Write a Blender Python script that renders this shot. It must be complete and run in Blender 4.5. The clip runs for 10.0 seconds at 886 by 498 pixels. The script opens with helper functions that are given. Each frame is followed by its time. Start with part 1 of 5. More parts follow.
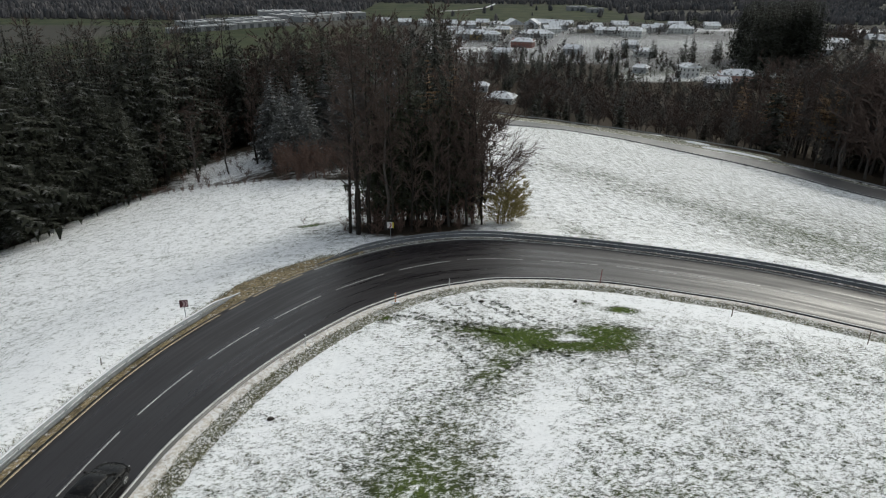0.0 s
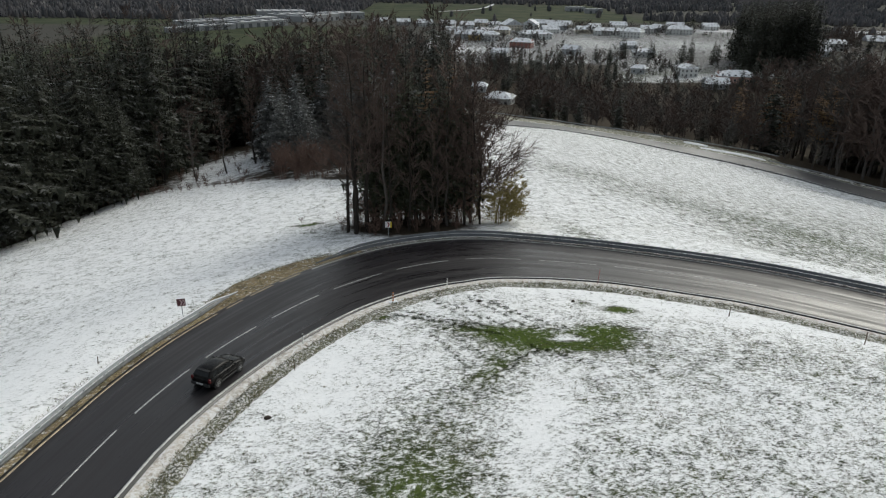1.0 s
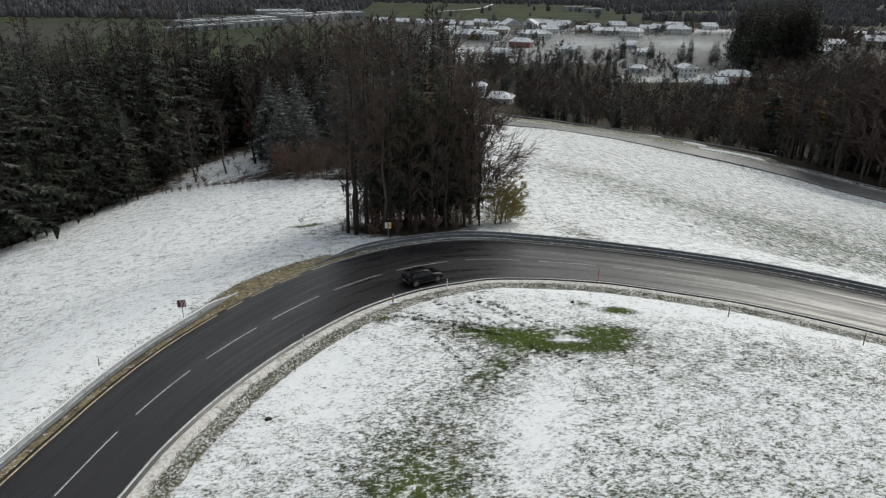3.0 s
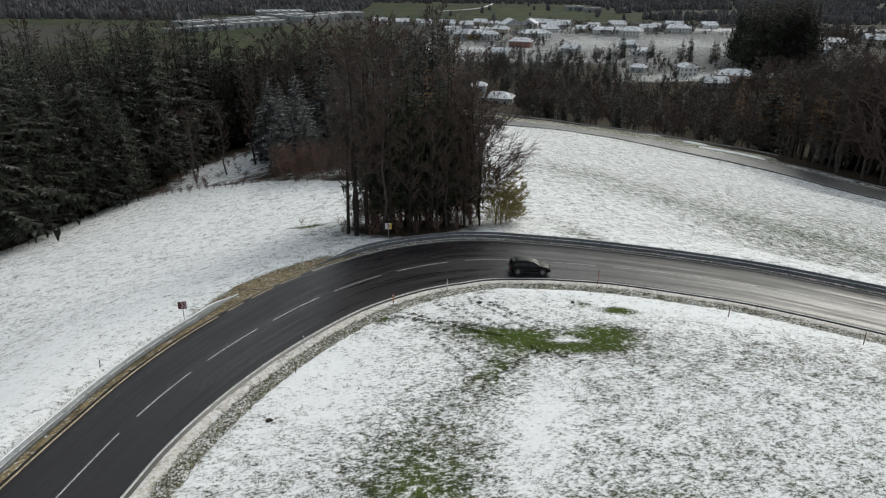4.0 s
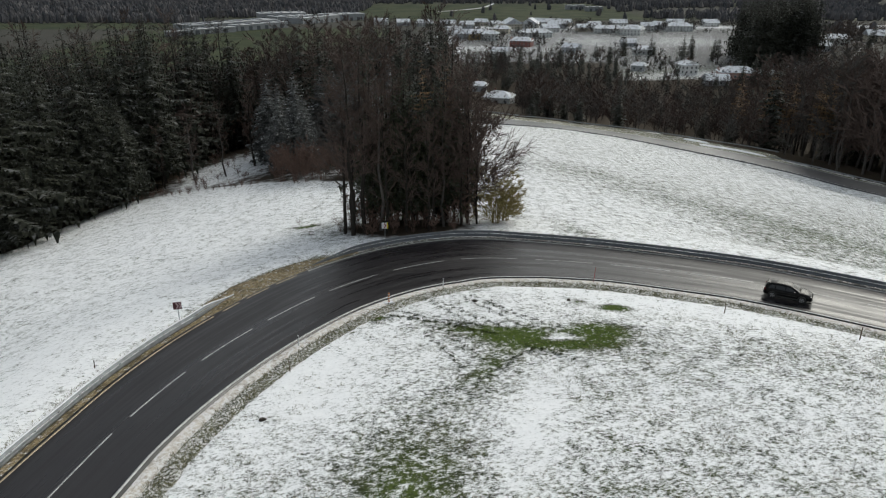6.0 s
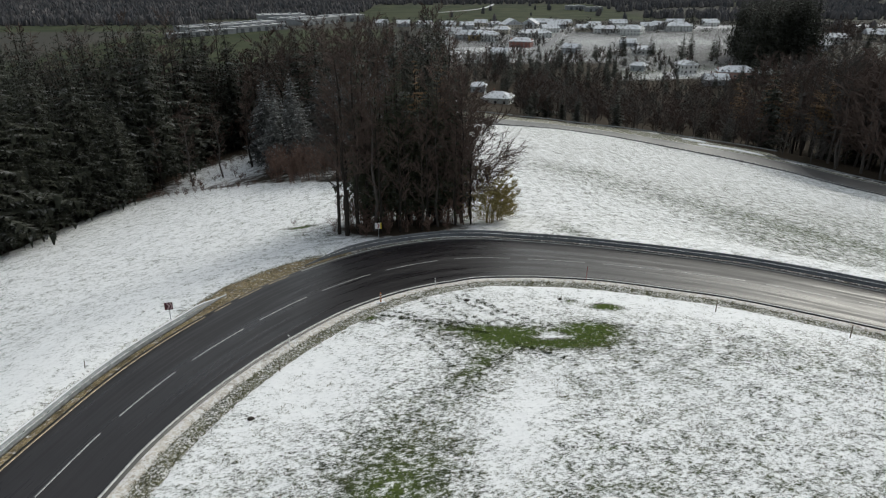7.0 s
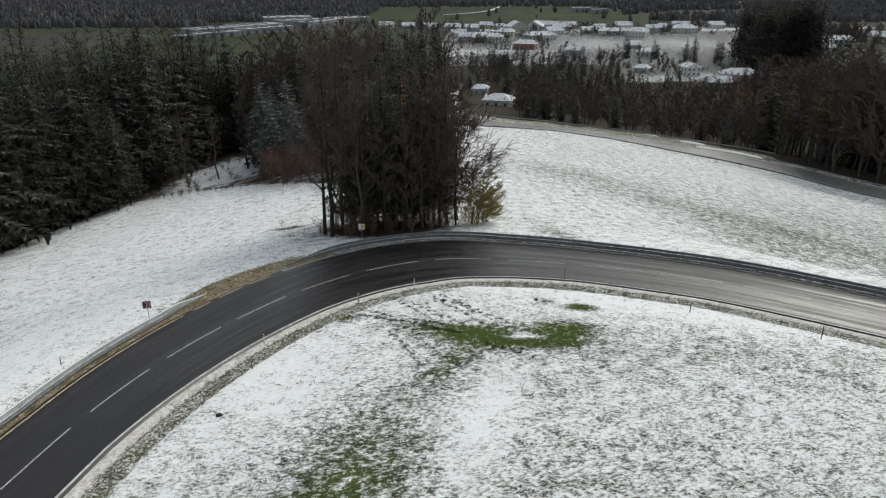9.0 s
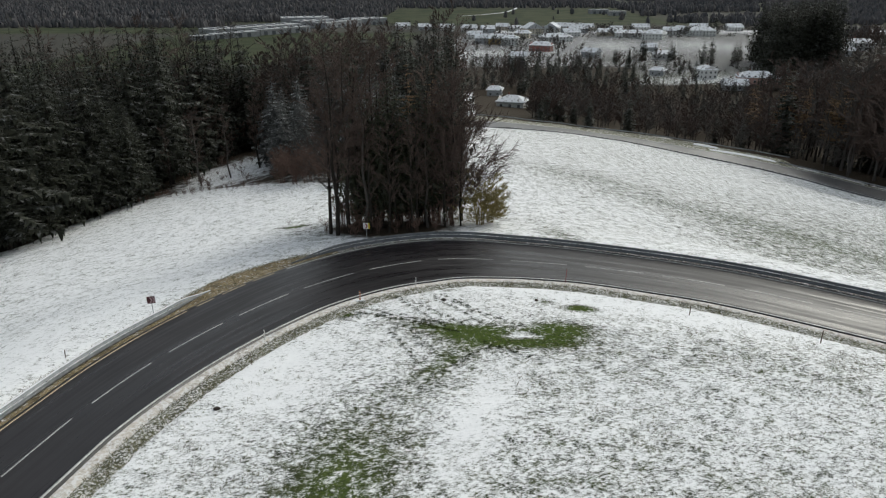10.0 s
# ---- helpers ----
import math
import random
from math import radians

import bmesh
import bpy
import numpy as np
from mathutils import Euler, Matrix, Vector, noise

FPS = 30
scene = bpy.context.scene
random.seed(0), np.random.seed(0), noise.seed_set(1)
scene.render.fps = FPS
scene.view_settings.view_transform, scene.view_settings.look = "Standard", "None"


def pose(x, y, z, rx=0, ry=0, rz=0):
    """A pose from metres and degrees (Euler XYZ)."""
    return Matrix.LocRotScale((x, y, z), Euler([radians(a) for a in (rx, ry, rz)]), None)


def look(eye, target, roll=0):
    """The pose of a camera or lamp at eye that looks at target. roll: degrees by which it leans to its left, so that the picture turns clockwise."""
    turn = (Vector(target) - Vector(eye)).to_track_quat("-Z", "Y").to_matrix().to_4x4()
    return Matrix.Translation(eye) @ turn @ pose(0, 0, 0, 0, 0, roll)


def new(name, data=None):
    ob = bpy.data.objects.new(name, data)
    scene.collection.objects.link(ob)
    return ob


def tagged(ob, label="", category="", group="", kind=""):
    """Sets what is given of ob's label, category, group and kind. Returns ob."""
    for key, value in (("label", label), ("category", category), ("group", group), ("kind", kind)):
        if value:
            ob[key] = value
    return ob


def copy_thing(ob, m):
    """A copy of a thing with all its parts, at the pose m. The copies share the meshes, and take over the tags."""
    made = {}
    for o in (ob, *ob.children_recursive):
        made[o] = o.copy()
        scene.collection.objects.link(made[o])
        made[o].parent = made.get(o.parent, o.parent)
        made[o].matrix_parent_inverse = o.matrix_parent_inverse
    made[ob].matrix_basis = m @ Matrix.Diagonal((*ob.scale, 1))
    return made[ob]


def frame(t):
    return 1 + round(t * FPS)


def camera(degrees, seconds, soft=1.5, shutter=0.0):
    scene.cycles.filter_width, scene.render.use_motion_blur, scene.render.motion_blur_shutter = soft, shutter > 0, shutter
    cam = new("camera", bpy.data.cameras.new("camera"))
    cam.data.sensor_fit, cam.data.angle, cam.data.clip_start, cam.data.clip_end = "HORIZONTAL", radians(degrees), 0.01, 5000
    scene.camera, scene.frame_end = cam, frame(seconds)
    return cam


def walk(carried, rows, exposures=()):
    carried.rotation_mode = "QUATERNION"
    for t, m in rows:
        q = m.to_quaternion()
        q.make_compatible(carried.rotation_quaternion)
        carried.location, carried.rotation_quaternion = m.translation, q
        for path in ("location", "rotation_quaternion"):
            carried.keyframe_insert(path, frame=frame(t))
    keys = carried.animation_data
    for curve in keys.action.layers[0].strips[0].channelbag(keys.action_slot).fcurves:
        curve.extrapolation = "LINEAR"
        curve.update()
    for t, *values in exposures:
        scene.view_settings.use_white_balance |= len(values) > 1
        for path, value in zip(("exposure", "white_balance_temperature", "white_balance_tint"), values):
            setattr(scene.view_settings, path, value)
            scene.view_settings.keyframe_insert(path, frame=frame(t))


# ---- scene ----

# ------------------------------------------------------------------ camera
def aim(x, y, z, pitch, yaw, roll):
    p, a = radians(pitch), radians(yaw)
    return look((x, y, z), (x - math.sin(a) * math.cos(p) * 50, y + math.cos(a) * math.cos(p) * 50, z + math.sin(p) * 50), roll)


cam = camera(66, 10.0, soft=1.2)
walk(cam, [
    (0.0, aim(-0.48, 0.15, 27.86, -22.48, -0.07, 0.47)),
    (0.5, aim(-0.43, 0.12, 27.83, -22.48, -0.17, 0.60)),
    (1.0, aim(-0.44, 0.13, 27.79, -22.46, -0.23, 0.66)),
    (1.5, aim(-0.40, 0.06, 27.80, -22.47, -0.24, 0.65)),
    (2.0, aim(-0.47, 0.03, 27.87, -22.46, -0.32, 0.75)),
    (2.5, aim(-0.49, 0.06, 27.91, -22.48, -0.31, 0.73)),
    (4.0, aim(-0.44, 0.02, 28.06, -22.50, -0.23, 0.44)),
    (4.5, aim(-0.36, 0.03, 28.04, -22.51, -0.16, 0.33)),
    (5.0, aim(-0.22, 0.02, 27.99, -22.51, -0.09, 0.15)),
    (5.5, aim(0.00, 0.00, 27.95, -22.50, -0.00, 0.00)),
    (7.0, aim(1.24, -0.21, 27.86, -22.40, 0.20, -0.42)),
    (7.5, aim(1.83, -0.37, 27.89, -22.38, 0.28, -0.50)),
    (8.0, aim(2.48, -0.58, 27.94, -22.34, 0.36, -0.51)),
    (8.5, aim(3.21, -0.72, 27.95, -22.25, 0.50, -0.50)),
    (9.0, aim(4.00, -0.93, 28.01, -22.23, 0.80, -0.47)),
    (9.5, aim(4.76, -1.17, 28.03, -22.20, 1.45, -0.36)),
    (10.0, aim(5.31, -1.45, 28.09, -22.13, 2.14, -0.31)),
], exposures=[(0.0, 0.34, 6530, 4), (10.0, 0.34, 6530, 4)])

# ------------------------------------------------------------------ sky and sun
SUN_EL, SUN_AZ = 36.0, 40.0        # azimuth clockwise from +y
world = bpy.data.worlds.new("sky")
scene.world = world
world.use_nodes = True
wn, wl = world.node_tree.nodes, world.node_tree.links
wn.clear()
sky = wn.new("ShaderNodeTexSky")
sky.sky_type = "NISHITA"
sky.sun_disc = False
sky.sun_elevation, sky.sun_rotation = radians(SUN_EL), radians(SUN_AZ)
sky.dust_density, sky.ozone_density, sky.altitude = 4.0, 1.0, 500
grey = wn.new("ShaderNodeHueSaturation")
grey.inputs["Saturation"].default_value = 0.35
bgd = wn.new("ShaderNodeBackground")
bgd.inputs["Strength"].default_value = 0.125
wout = wn.new("ShaderNodeOutputWorld")
wl.new(sky.outputs[0], grey.inputs["Color"])
wl.new(grey.outputs[0], bgd.inputs[0])
wl.new(bgd.outputs[0], wout.inputs[0])
sun = new("sun", bpy.data.lights.new("sun", "SUN"))
sun.data.energy, sun.data.angle, sun.data.color = 0.6, radians(30), (1.0, 0.96, 0.9)
sd_ = Vector((math.sin(radians(SUN_AZ)) * math.cos(radians(SUN_EL)), math.cos(radians(SUN_AZ)) * math.cos(radians(SUN_EL)), math.sin(radians(SUN_EL))))
sun.matrix_world = look(sd_ * 300, (0, 0, 0))


# ------------------------------------------------------------------ materials
class Mat:
    """A small helper round a node material."""

    def __init__(self, name, rough=0.8, metal=0.0, spec=0.5):
        self.m = bpy.data.materials.new(name)
        self.m.use_nodes = True
        self.t = self.m.node_tree
        self.b = self.t.nodes["Principled BSDF"]
        self.b.inputs["Roughness"].default_value = rough
        self.b.inputs["Metallic"].default_value = metal
        self.b.inputs["Specular IOR Level"].default_value = spec
        self.co = self.t.nodes.new("ShaderNodeTexCoord").outputs["Object"]

    def put(self, sock, v):
        if isinstance(v, (int, float, tuple)):
            sock.default_value = v
        else:
            self.t.links.new(v, sock)

    def geo(self, out):
        return self.t.nodes.new("ShaderNodeNewGeometry").outputs[out]

    def attr(self, name):
        n = self.t.nodes.new("ShaderNodeAttribute")
        n.attribute_name = name
        return n.outputs["Fac"]

    def rand(self):
        return self.t.nodes.new("ShaderNodeObjectInfo").outputs["Random"]

    def pos(self):
        return self.geo("Position")

    def stretch(self, vec, sx, sy, sz, rz=0.0):
        r = self.t.nodes.new("ShaderNodeMapping")
        r.inputs["Rotation"].default_value = (0, 0, radians(rz))
        self.t.links.new(vec, r.inputs[0])
        n = self.t.nodes.new("ShaderNodeMapping")
        n.inputs["Scale"].default_value = (sx, sy, sz)
        self.t.links.new(r.outputs[0], n.inputs[0])
        return n.outputs[0]

    def noise(self, scale, detail=4.0, rough=0.6, vec=None, dist=0.0):
        n = self.t.nodes.new("ShaderNodeTexNoise")
        n.inputs["Scale"].default_value, n.inputs["Detail"].default_value = scale, detail
        n.inputs["Roughness"].default_value, n.inputs["Distortion"].default_value = rough, dist
        self.t.links.new(self.co if vec is None else vec, n.inputs["Vector"])
        return n.outputs["Fac"]

    def ramp(self, v, lo, hi, a=0.0, b=1.0):
        n = self.t.nodes.new("ShaderNodeMapRange")
        n.interpolation_type = "SMOOTHSTEP"
        for i, k in zip((1, 2, 3, 4), (lo, hi, a, b)):
            self.put(n.inputs[i], k)
        self.put(n.inputs[0], v)
        return n.outputs[0]

    def math(self, op, a, b=0.0, c=0.0):
        n = self.t.nodes.new("ShaderNodeMath")
        n.operation = op
        for i, k in enumerate((a, b, c)):
            self.put(n.inputs[i], k)
        return n.outputs[0]

    def mix(self, f, a, b):
        n = self.t.nodes.new("ShaderNodeMix")
        n.data_type = "RGBA"
        self.put(n.inputs[0], f)
        for i, k in ((6, a), (7, b)):
            self.put(n.inputs[i], (*k, 1) if isinstance(k, tuple) and len(k) == 3 else k)
        return n.outputs[2]

    def color(self, v):
        self.put(self.b.inputs["Base Color"], (*v, 1) if isinstance(v, tuple) and len(v) == 3 else v)
        return self

    def rough(self, v):
        self.put(self.b.inputs["Roughness"], v)
        return self

    def bump(self, h, strength=0.3, dist=0.02):
        n = self.t.nodes.new("ShaderNodeBump")
        n.inputs["Strength"].default_value, n.inputs["Distance"].default_value = strength, dist
        self.t.links.new(h, n.inputs["Height"])
        self.t.links.new(n.outputs[0], self.b.inputs["Normal"])
        return self


def plain(name, c, rough=0.6, metal=0.0, var=0.25, scale=6.0, spec=0.5):
    k = Mat(name, rough, metal, spec)
    d = tuple(x * (1 - var) for x in c)
    n = k.noise(scale, 5)
    k.color(k.mix(k.ramp(n, 0.3, 0.7), c, d))
    k.bump(k.noise(scale * 6, 3), 0.15, 0.01)
    return k.m


def ground_material():
    k = Mat("snowy_grass", 0.95, 0, 0.06)
    p = k.pos()
    bare, vale, mead, streak = k.attr("bare"), k.attr("vale"), k.attr("meadow"), k.attr("streak")
    fine = k.noise(3.4, 9, 0.80, k.stretch(p, 0.8, 1.25, 1.0, -12))
    mid = k.noise(0.8, 5, 0.65, p)
    wind = k.noise(2.6, 8, 0.78, k.stretch(p, 0.22, 1.6, 1.0, 36))
    f = k.math("MULTIPLY_ADD", mid, 0.28, k.math("MULTIPLY", fine, 0.72))
    f = k.math("MULTIPLY_ADD", k.math("SUBTRACT", wind, 0.5), k.math("MULTIPLY", streak, 0.42), f)
    f = k.math("MULTIPLY_ADD", bare, k.ramp(k.noise(1.7, 6, 0.75, p), 0.3, 0.7, 0.3, 1.7), f)
    crumbs = k.noise(13.0, 4, 0.7, p)
    veil = k.ramp(f, 0.455, 0.61, 0.0, 0.45)
    grain = k.noise(7.5, 8, 0.80, k.stretch(p, 0.75, 1.3, 1.0, -12))
    g2 = k.math("MULTIPLY_ADD", grain, 0.45, k.math("MULTIPLY", f, 0.55))
    clumps = k.math("MULTIPLY", k.ramp(g2, 0.505, 0.560, 0.0, 0.75), k.ramp(crumbs, 0.36, 0.50, 0.6, 1.0))
    solid = k.math("MULTIPLY", k.ramp(f, 0.56, 0.62), k.ramp(k.noise(4.5, 6, 0.75, k.stretch(p, 0.8, 1.3, 1.0, 20)), 0.40, 0.50, 0.40, 1.0))
    cover = k.math("MINIMUM", k.math("MAXIMUM", k.math("ADD", veil, clumps), solid), 1.0)
    hue = k.noise(0.9, 3, 0.5, p)
    grass = k.mix(k.ramp(hue, 0.35, 0.65), (0.036, 0.040, 0.024), (0.075, 0.085, 0.040))
    grass = k.mix(k.ramp(bare, 0.05, 0.13), grass, k.mix(k.ramp(k.noise(6.0, 6, 0.75, p), 0.36, 0.64), (0.020, 0.036, 0.009), (0.100, 0.140, 0.026)))
    grass = k.mix(k.attr("town"), grass, k.mix(fine, (0.038, 0.037, 0.034), (0.10, 0.098, 0.092)))
    snow = k.mix(k.ramp(fine, 0.3, 0.7), (0.94, 0.945, 0.95), (0.84, 0.85, 0.86))
    c = k.mix(cover, snow, grass)
    lit = k.attr("litter")
    lm = k.ramp(k.math("ADD", k.math("MULTIPLY", k.math("SUBTRACT", k.noise(0.35, 5, 0.7, p), 0.5), 1.1), lit), 0.35, 0.75)
    c = k.mix(lm, c, k.mix(fine, (0.026, 0.021, 0.015), (0.068, 0.053, 0.038)))
    w = k.noise(0.012, 5, 0.6, p)
    green = k.mix(k.ramp(k.noise(0.03, 4, 0.5, p), 0.4, 0.6), (0.034, 0.044, 0.023), (0.056, 0.064, 0.034))
    brown = k.mix(w, (0.040, 0.040, 0.036), (0.085, 0.080, 0.068))
    c = k.mix(vale, c, k.mix(mead, brown, green))
    k.color(c)
    k.bump(k.math("ADD", fine, k.math("MULTIPLY", mid, 0.8)), 0.55, 0.10)
    return k.m


def asphalt_material():
    k = Mat("wet_asphalt", 0.3, 0, 0.30)
    p = k.pos()
    big = k.noise(0.14, 4, 0.55, p)
    tracks = k.attr("lane")
    grit = k.noise(55, 3, 0.7, p)
    c = k.mix(k.ramp(big, 0.35, 0.7), (0.0125, 0.0112, 0.0128), (0.021, 0.0188, 0.0205))
    c = k.mix(k.ramp(grit, 0.45, 0.8, 0, 0.5), c, (0.040, 0.037, 0.040))
    k.color(c)
    cv = k.t.nodes.new("ShaderNodeCombineXYZ")
    k.put(cv.inputs[0], k.math("MULTIPLY", tracks, 14.0))
    k.put(cv.inputs[1], k.math("MULTIPLY", k.attr("along"), 0.035))
    lines = k.noise(1.0, 6, 0.7, cv.outputs[0])
    r = k.ramp(k.noise(0.12, 4, 0.6, p), 0.3, 0.75, 0.0, 0.06)
    k.rough(k.math("ADD", k.ramp(lines, 0.38, 0.62, 0.22, 0.52), r))
    k.bump(grit, 0.12, 0.004)
    return k.m


def verge_material(name, a, b, snow_amount, scale=3.2):
    k = Mat(name, 0.85, 0, 0.3)
    p = k.pos()
    n, m = k.noise(scale, 8, 0.75, p), k.noise(7, 6, 0.75, p)
    c = k.mix(k.ramp(m, 0.36, 0.64), a, b)
    c = k.mix(k.ramp(k.noise(0.6, 5, 0.7, p), 0.48, 0.64, 0, 0.65), c, tuple(0.55 * v for v in a))
    c = k.mix(k.ramp(n, 0.75 - snow_amount * 0.5, 0.86 - snow_amount * 0.5), c, (0.72, 0.71, 0.70))
    k.color(c)
    k.bump(m, 0.7, 0.05)
    return k.m


def bark_material(name, a, b):
    k = Mat(name, 0.9, 0, 0.2)
    n = k.noise(3, 5, 0.7, k.stretch(k.co, 3, 3, 0.4))
    c = k.mix(k.ramp(n, 0.35, 0.65), a, b)
    k.color(k.mix(k.math("MULTIPLY", k.rand(), 0.5), c, tuple(x * 0.6 for x in a)))
    k.bump(n, 0.6, 0.03)
    return k.m


def needle_material(name, a, b, snow):
    k = Mat(name, 0.8, 0, 0.2)
    n = k.noise(1.3, 4, 0.6)
    c = k.mix(k.ramp(n, 0.3, 0.7), a, b)
    c = k.mix(k.math("MULTIPLY", k.rand(), 0.55), c, tuple(x * 0.6 for x in a))
    sep = k.t.nodes.new("ShaderNodeSeparateXYZ")
    k.t.links.new(k.geo("Normal"), sep.inputs[0])
    up = k.math("ABSOLUTE", sep.outputs[2])
    s = k.math("MULTIPLY", k.ramp(up, 0.55, 0.95), k.ramp(k.noise(0.8, 4, 0.7), 0.5, 0.68))
    k.color(k.mix(k.math("MULTIPLY", s, snow), c, (0.72, 0.72, 0.73)))
    return k.m


GROUND = ground_material()
ASPHALT = asphalt_material()
PAINT = plain("road_paint", (0.62, 0.62, 0.60), 0.5, 0, 0.35, 3.0)
# drier lower road; the grey of its sky reflection is put into the base colour
DAMP_SHEEN = plain("damp_sheen_grey_asphalt", (0.085, 0.085, 0.088), 0.5, 0, 0.35, 0.35)
PAINT_DASH = plain("worn_road_paint", (0.46, 0.46, 0.45), 0.5, 0, 0.4, 4.0)
PAINT_DIRTY = plain("dirty_road_paint", (0.52, 0.42, 0.28), 0.6, 0, 0.45, 2.0)
SLUSH = verge_material("slushy_verge", (0.42, 0.37, 0.31), (0.66, 0.62, 0.56), 0.60)
DITCH = verge_material("ditch_grass", (0.036, 0.040, 0.022), (0.19, 0.185, 0.115), 0.56, 5.5)
GRIT = verge_material("gritty_verge", (0.07, 0.066, 0.062), (0.20, 0.19, 0.18), 0.5)
MUD = verge_material("muddy_verge", (0.10, 0.076, 0.045), (0.38, 0.30, 0.17), 0.42)
STEEL = plain("galvanised_steel", (0.36, 0.38, 0.40), 0.45, 0.7, 0.35, 2.0)
STEEL_DARK = plain("weathered_steel", (0.16, 0.17, 0.185), 0.6, 0.3, 0.3, 1.2)
SNOWCAP = plain("snow_cap", (0.80, 0.81, 0.83), 0.7, 0, 0.08, 3.0)
BARK = bark_material("bark", (0.066, 0.059, 0.054), (0.142, 0.127, 0.115))
BARK_TRUNK = bark_material("dark_trunk_bark", (0.020, 0.017, 0.014), (0.050, 0.041, 0.034))
BARK_RED = bark_material("reddish_twigs", (0.080, 0.057, 0.049), (0.140, 0.102, 0.086))
TWIG_RED = bark_material("red_shrub_twigs", (0.115, 0.072, 0.058), (0.20, 0.135, 0.108))
BARK_STRAW = bark_material("straw_twigs", (0.20, 0.16, 0.06), (0.30, 0.25, 0.11))
NEEDLE = needle_material("spruce_needles", (0.022, 0.025, 0.018), (0.052, 0.054, 0.037), 0.22)
# olive copy for the grove, lightened in colour for the light falling on it
NEEDLE_OLIVE_LIT = needle_material("lit_olive_needles", (0.032, 0.037, 0.021), (0.072, 0.077, 0.044), 0.14)
NEEDLE_BLUE = needle_material("frosted_needles", (0.080, 0.083, 0.078), (0.140, 0.142, 0.136), 0.6)
LARCH = needle_material("larch_needles", (0.16, 0.095, 0.045), (0.24, 0.15, 0.075), 0.1)


# ------------------------------------------------------------------ mesh helpers
def link(name, me, material, parent=None, label=""):
    for p in me.polygons:
        p.use_smooth = False
    mats = material if isinstance(material, (list, tuple)) else [material]
    for m in mats:
        me.materials.append(m)
    ob = new(name, me)
    if parent:
        ob.parent = parent
    if label:
        tagged(ob, label)
    return ob


def part(name, bm, material, parent=None, label="", smooth=False):
    me = bpy.data.meshes.new(name)
    bm.normal_update()
    bm.to_mesh(me)
    bm.free()
    ob = link(name, me, material, parent, label)
    if smooth:
        for p in me.polygons:
            p.use_smooth = True
    return ob


def raw(name, verts, faces, material, parent=None, label="", smooth=False):
    me = bpy.data.meshes.new(name)
    me.from_pydata([tuple(map(float, v)) for v in verts], [], faces)
    me.update()
    ob = link(name, me, material, parent, label)
    if smooth:
        for p in me.polygons:
            p.use_smooth = True
    return ob


def box(bm, cx, cy, cz, sx, sy, sz, m=None, bevel=0.0):
    r = bmesh.ops.create_cube(bm, size=1.0)
    vs = r["verts"]
    bmesh.ops.scale(bm, vec=(sx, sy, sz), verts=vs)
    bmesh.ops.translate(bm, vec=(cx, cy, cz), verts=vs)
    if bevel:
        es = list({e for v in vs for e in v.link_edges})
        out = bmesh.ops.bevel(bm, geom=es, offset=bevel, segments=1, affect="EDGES")
        vs = list({v for f in out["faces"] for v in f.verts} | {v for v in vs if v.is_valid})
    if m is not None:
        bmesh.ops.transform(bm, matrix=m, verts=vs)
    return vs


def cyl(bm, p, q, r1, r2, n=8):
    p, q = Vector(p), Vector(q)
    d = q - p
    m = Matrix.Translation((p + q) / 2) @ d.to_track_quat("Z", "Y").to_matrix().to_4x4()
    bmesh.ops.create_cone(bm, cap_ends=True, segments=n, radius1=r1, radius2=r2, depth=d.length, matrix=m)


# ------------------------------------------------------------------ the lie of the land
def spline(points, n=14):
    P = np.array(points, float)
    P = np.vstack([2 * P[0] - P[1], P, 2 * P[-1] - P[-2]])
    out = []
    for i in range(1, len(P) - 2):
        a, b, c, d = P[i - 1:i + 3]
        for t in np.linspace(0, 1, n, endpoint=False):
            out.append(.5 * (2 * b + (c - a) * t + (2 * a - 5 * b + 4 * c - d) * t * t + (3 * b - a - 3 * c + d) * t ** 3))
    return np.array(out + [P[-2]])


class Line:
    """A plan curve with arc length, normals (to the left of travel) and distances."""

    def __init__(self, points):
        self.p = spline(points)
        self.s = np.r_[0, np.cumsum(np.hypot(*np.diff(self.p, axis=0).T))]
        t = np.gradient(self.p, axis=0)
        self.t = t / np.hypot(*t.T)[:, None]
        self.n = np.c_[-self.t[:, 1], self.t[:, 0]]

    def at(self, s):
        f = lambda a: np.interp(s, self.s, a)
        return np.array([f(self.p[:, 0]), f(self.p[:, 1])]), np.array([f(self.t[:, 0]), f(self.t[:, 1])]), np.array([f(self.n[:, 0]), f(self.n[:, 1])])

    def dist(self, x, y):
        """signed offset (left positive) and arc length for arrays x, y"""
        x, y = np.atleast_1d(x).astype(float), np.atleast_1d(y).astype(float)
        off, arc = np.empty(len(x)), np.empty(len(x))
        for a in range(0, len(x), 20000):
            sl = slice(a, a + 20000)
            dx, dy = x[sl, None] - self.p[None, :, 0], y[sl, None] - self.p[None, :, 1]
            d2 = dx * dx + dy * dy
            i = d2.argmin(1)
            r = np.arange(len(i))
            ex, ey = dx[r, i], dy[r, i]
            along = ex * self.t[i, 0] + ey * self.t[i, 1]
            side = ex * self.n[i, 0] + ey * self.n[i, 1]
            off[sl] = np.where(side >= 0, 1, -1) * np.sqrt(d2[r, i] - np.minimum(along ** 2, 1.0) * 0)
            arc[sl] = self.s[i] + along
        return off, arc


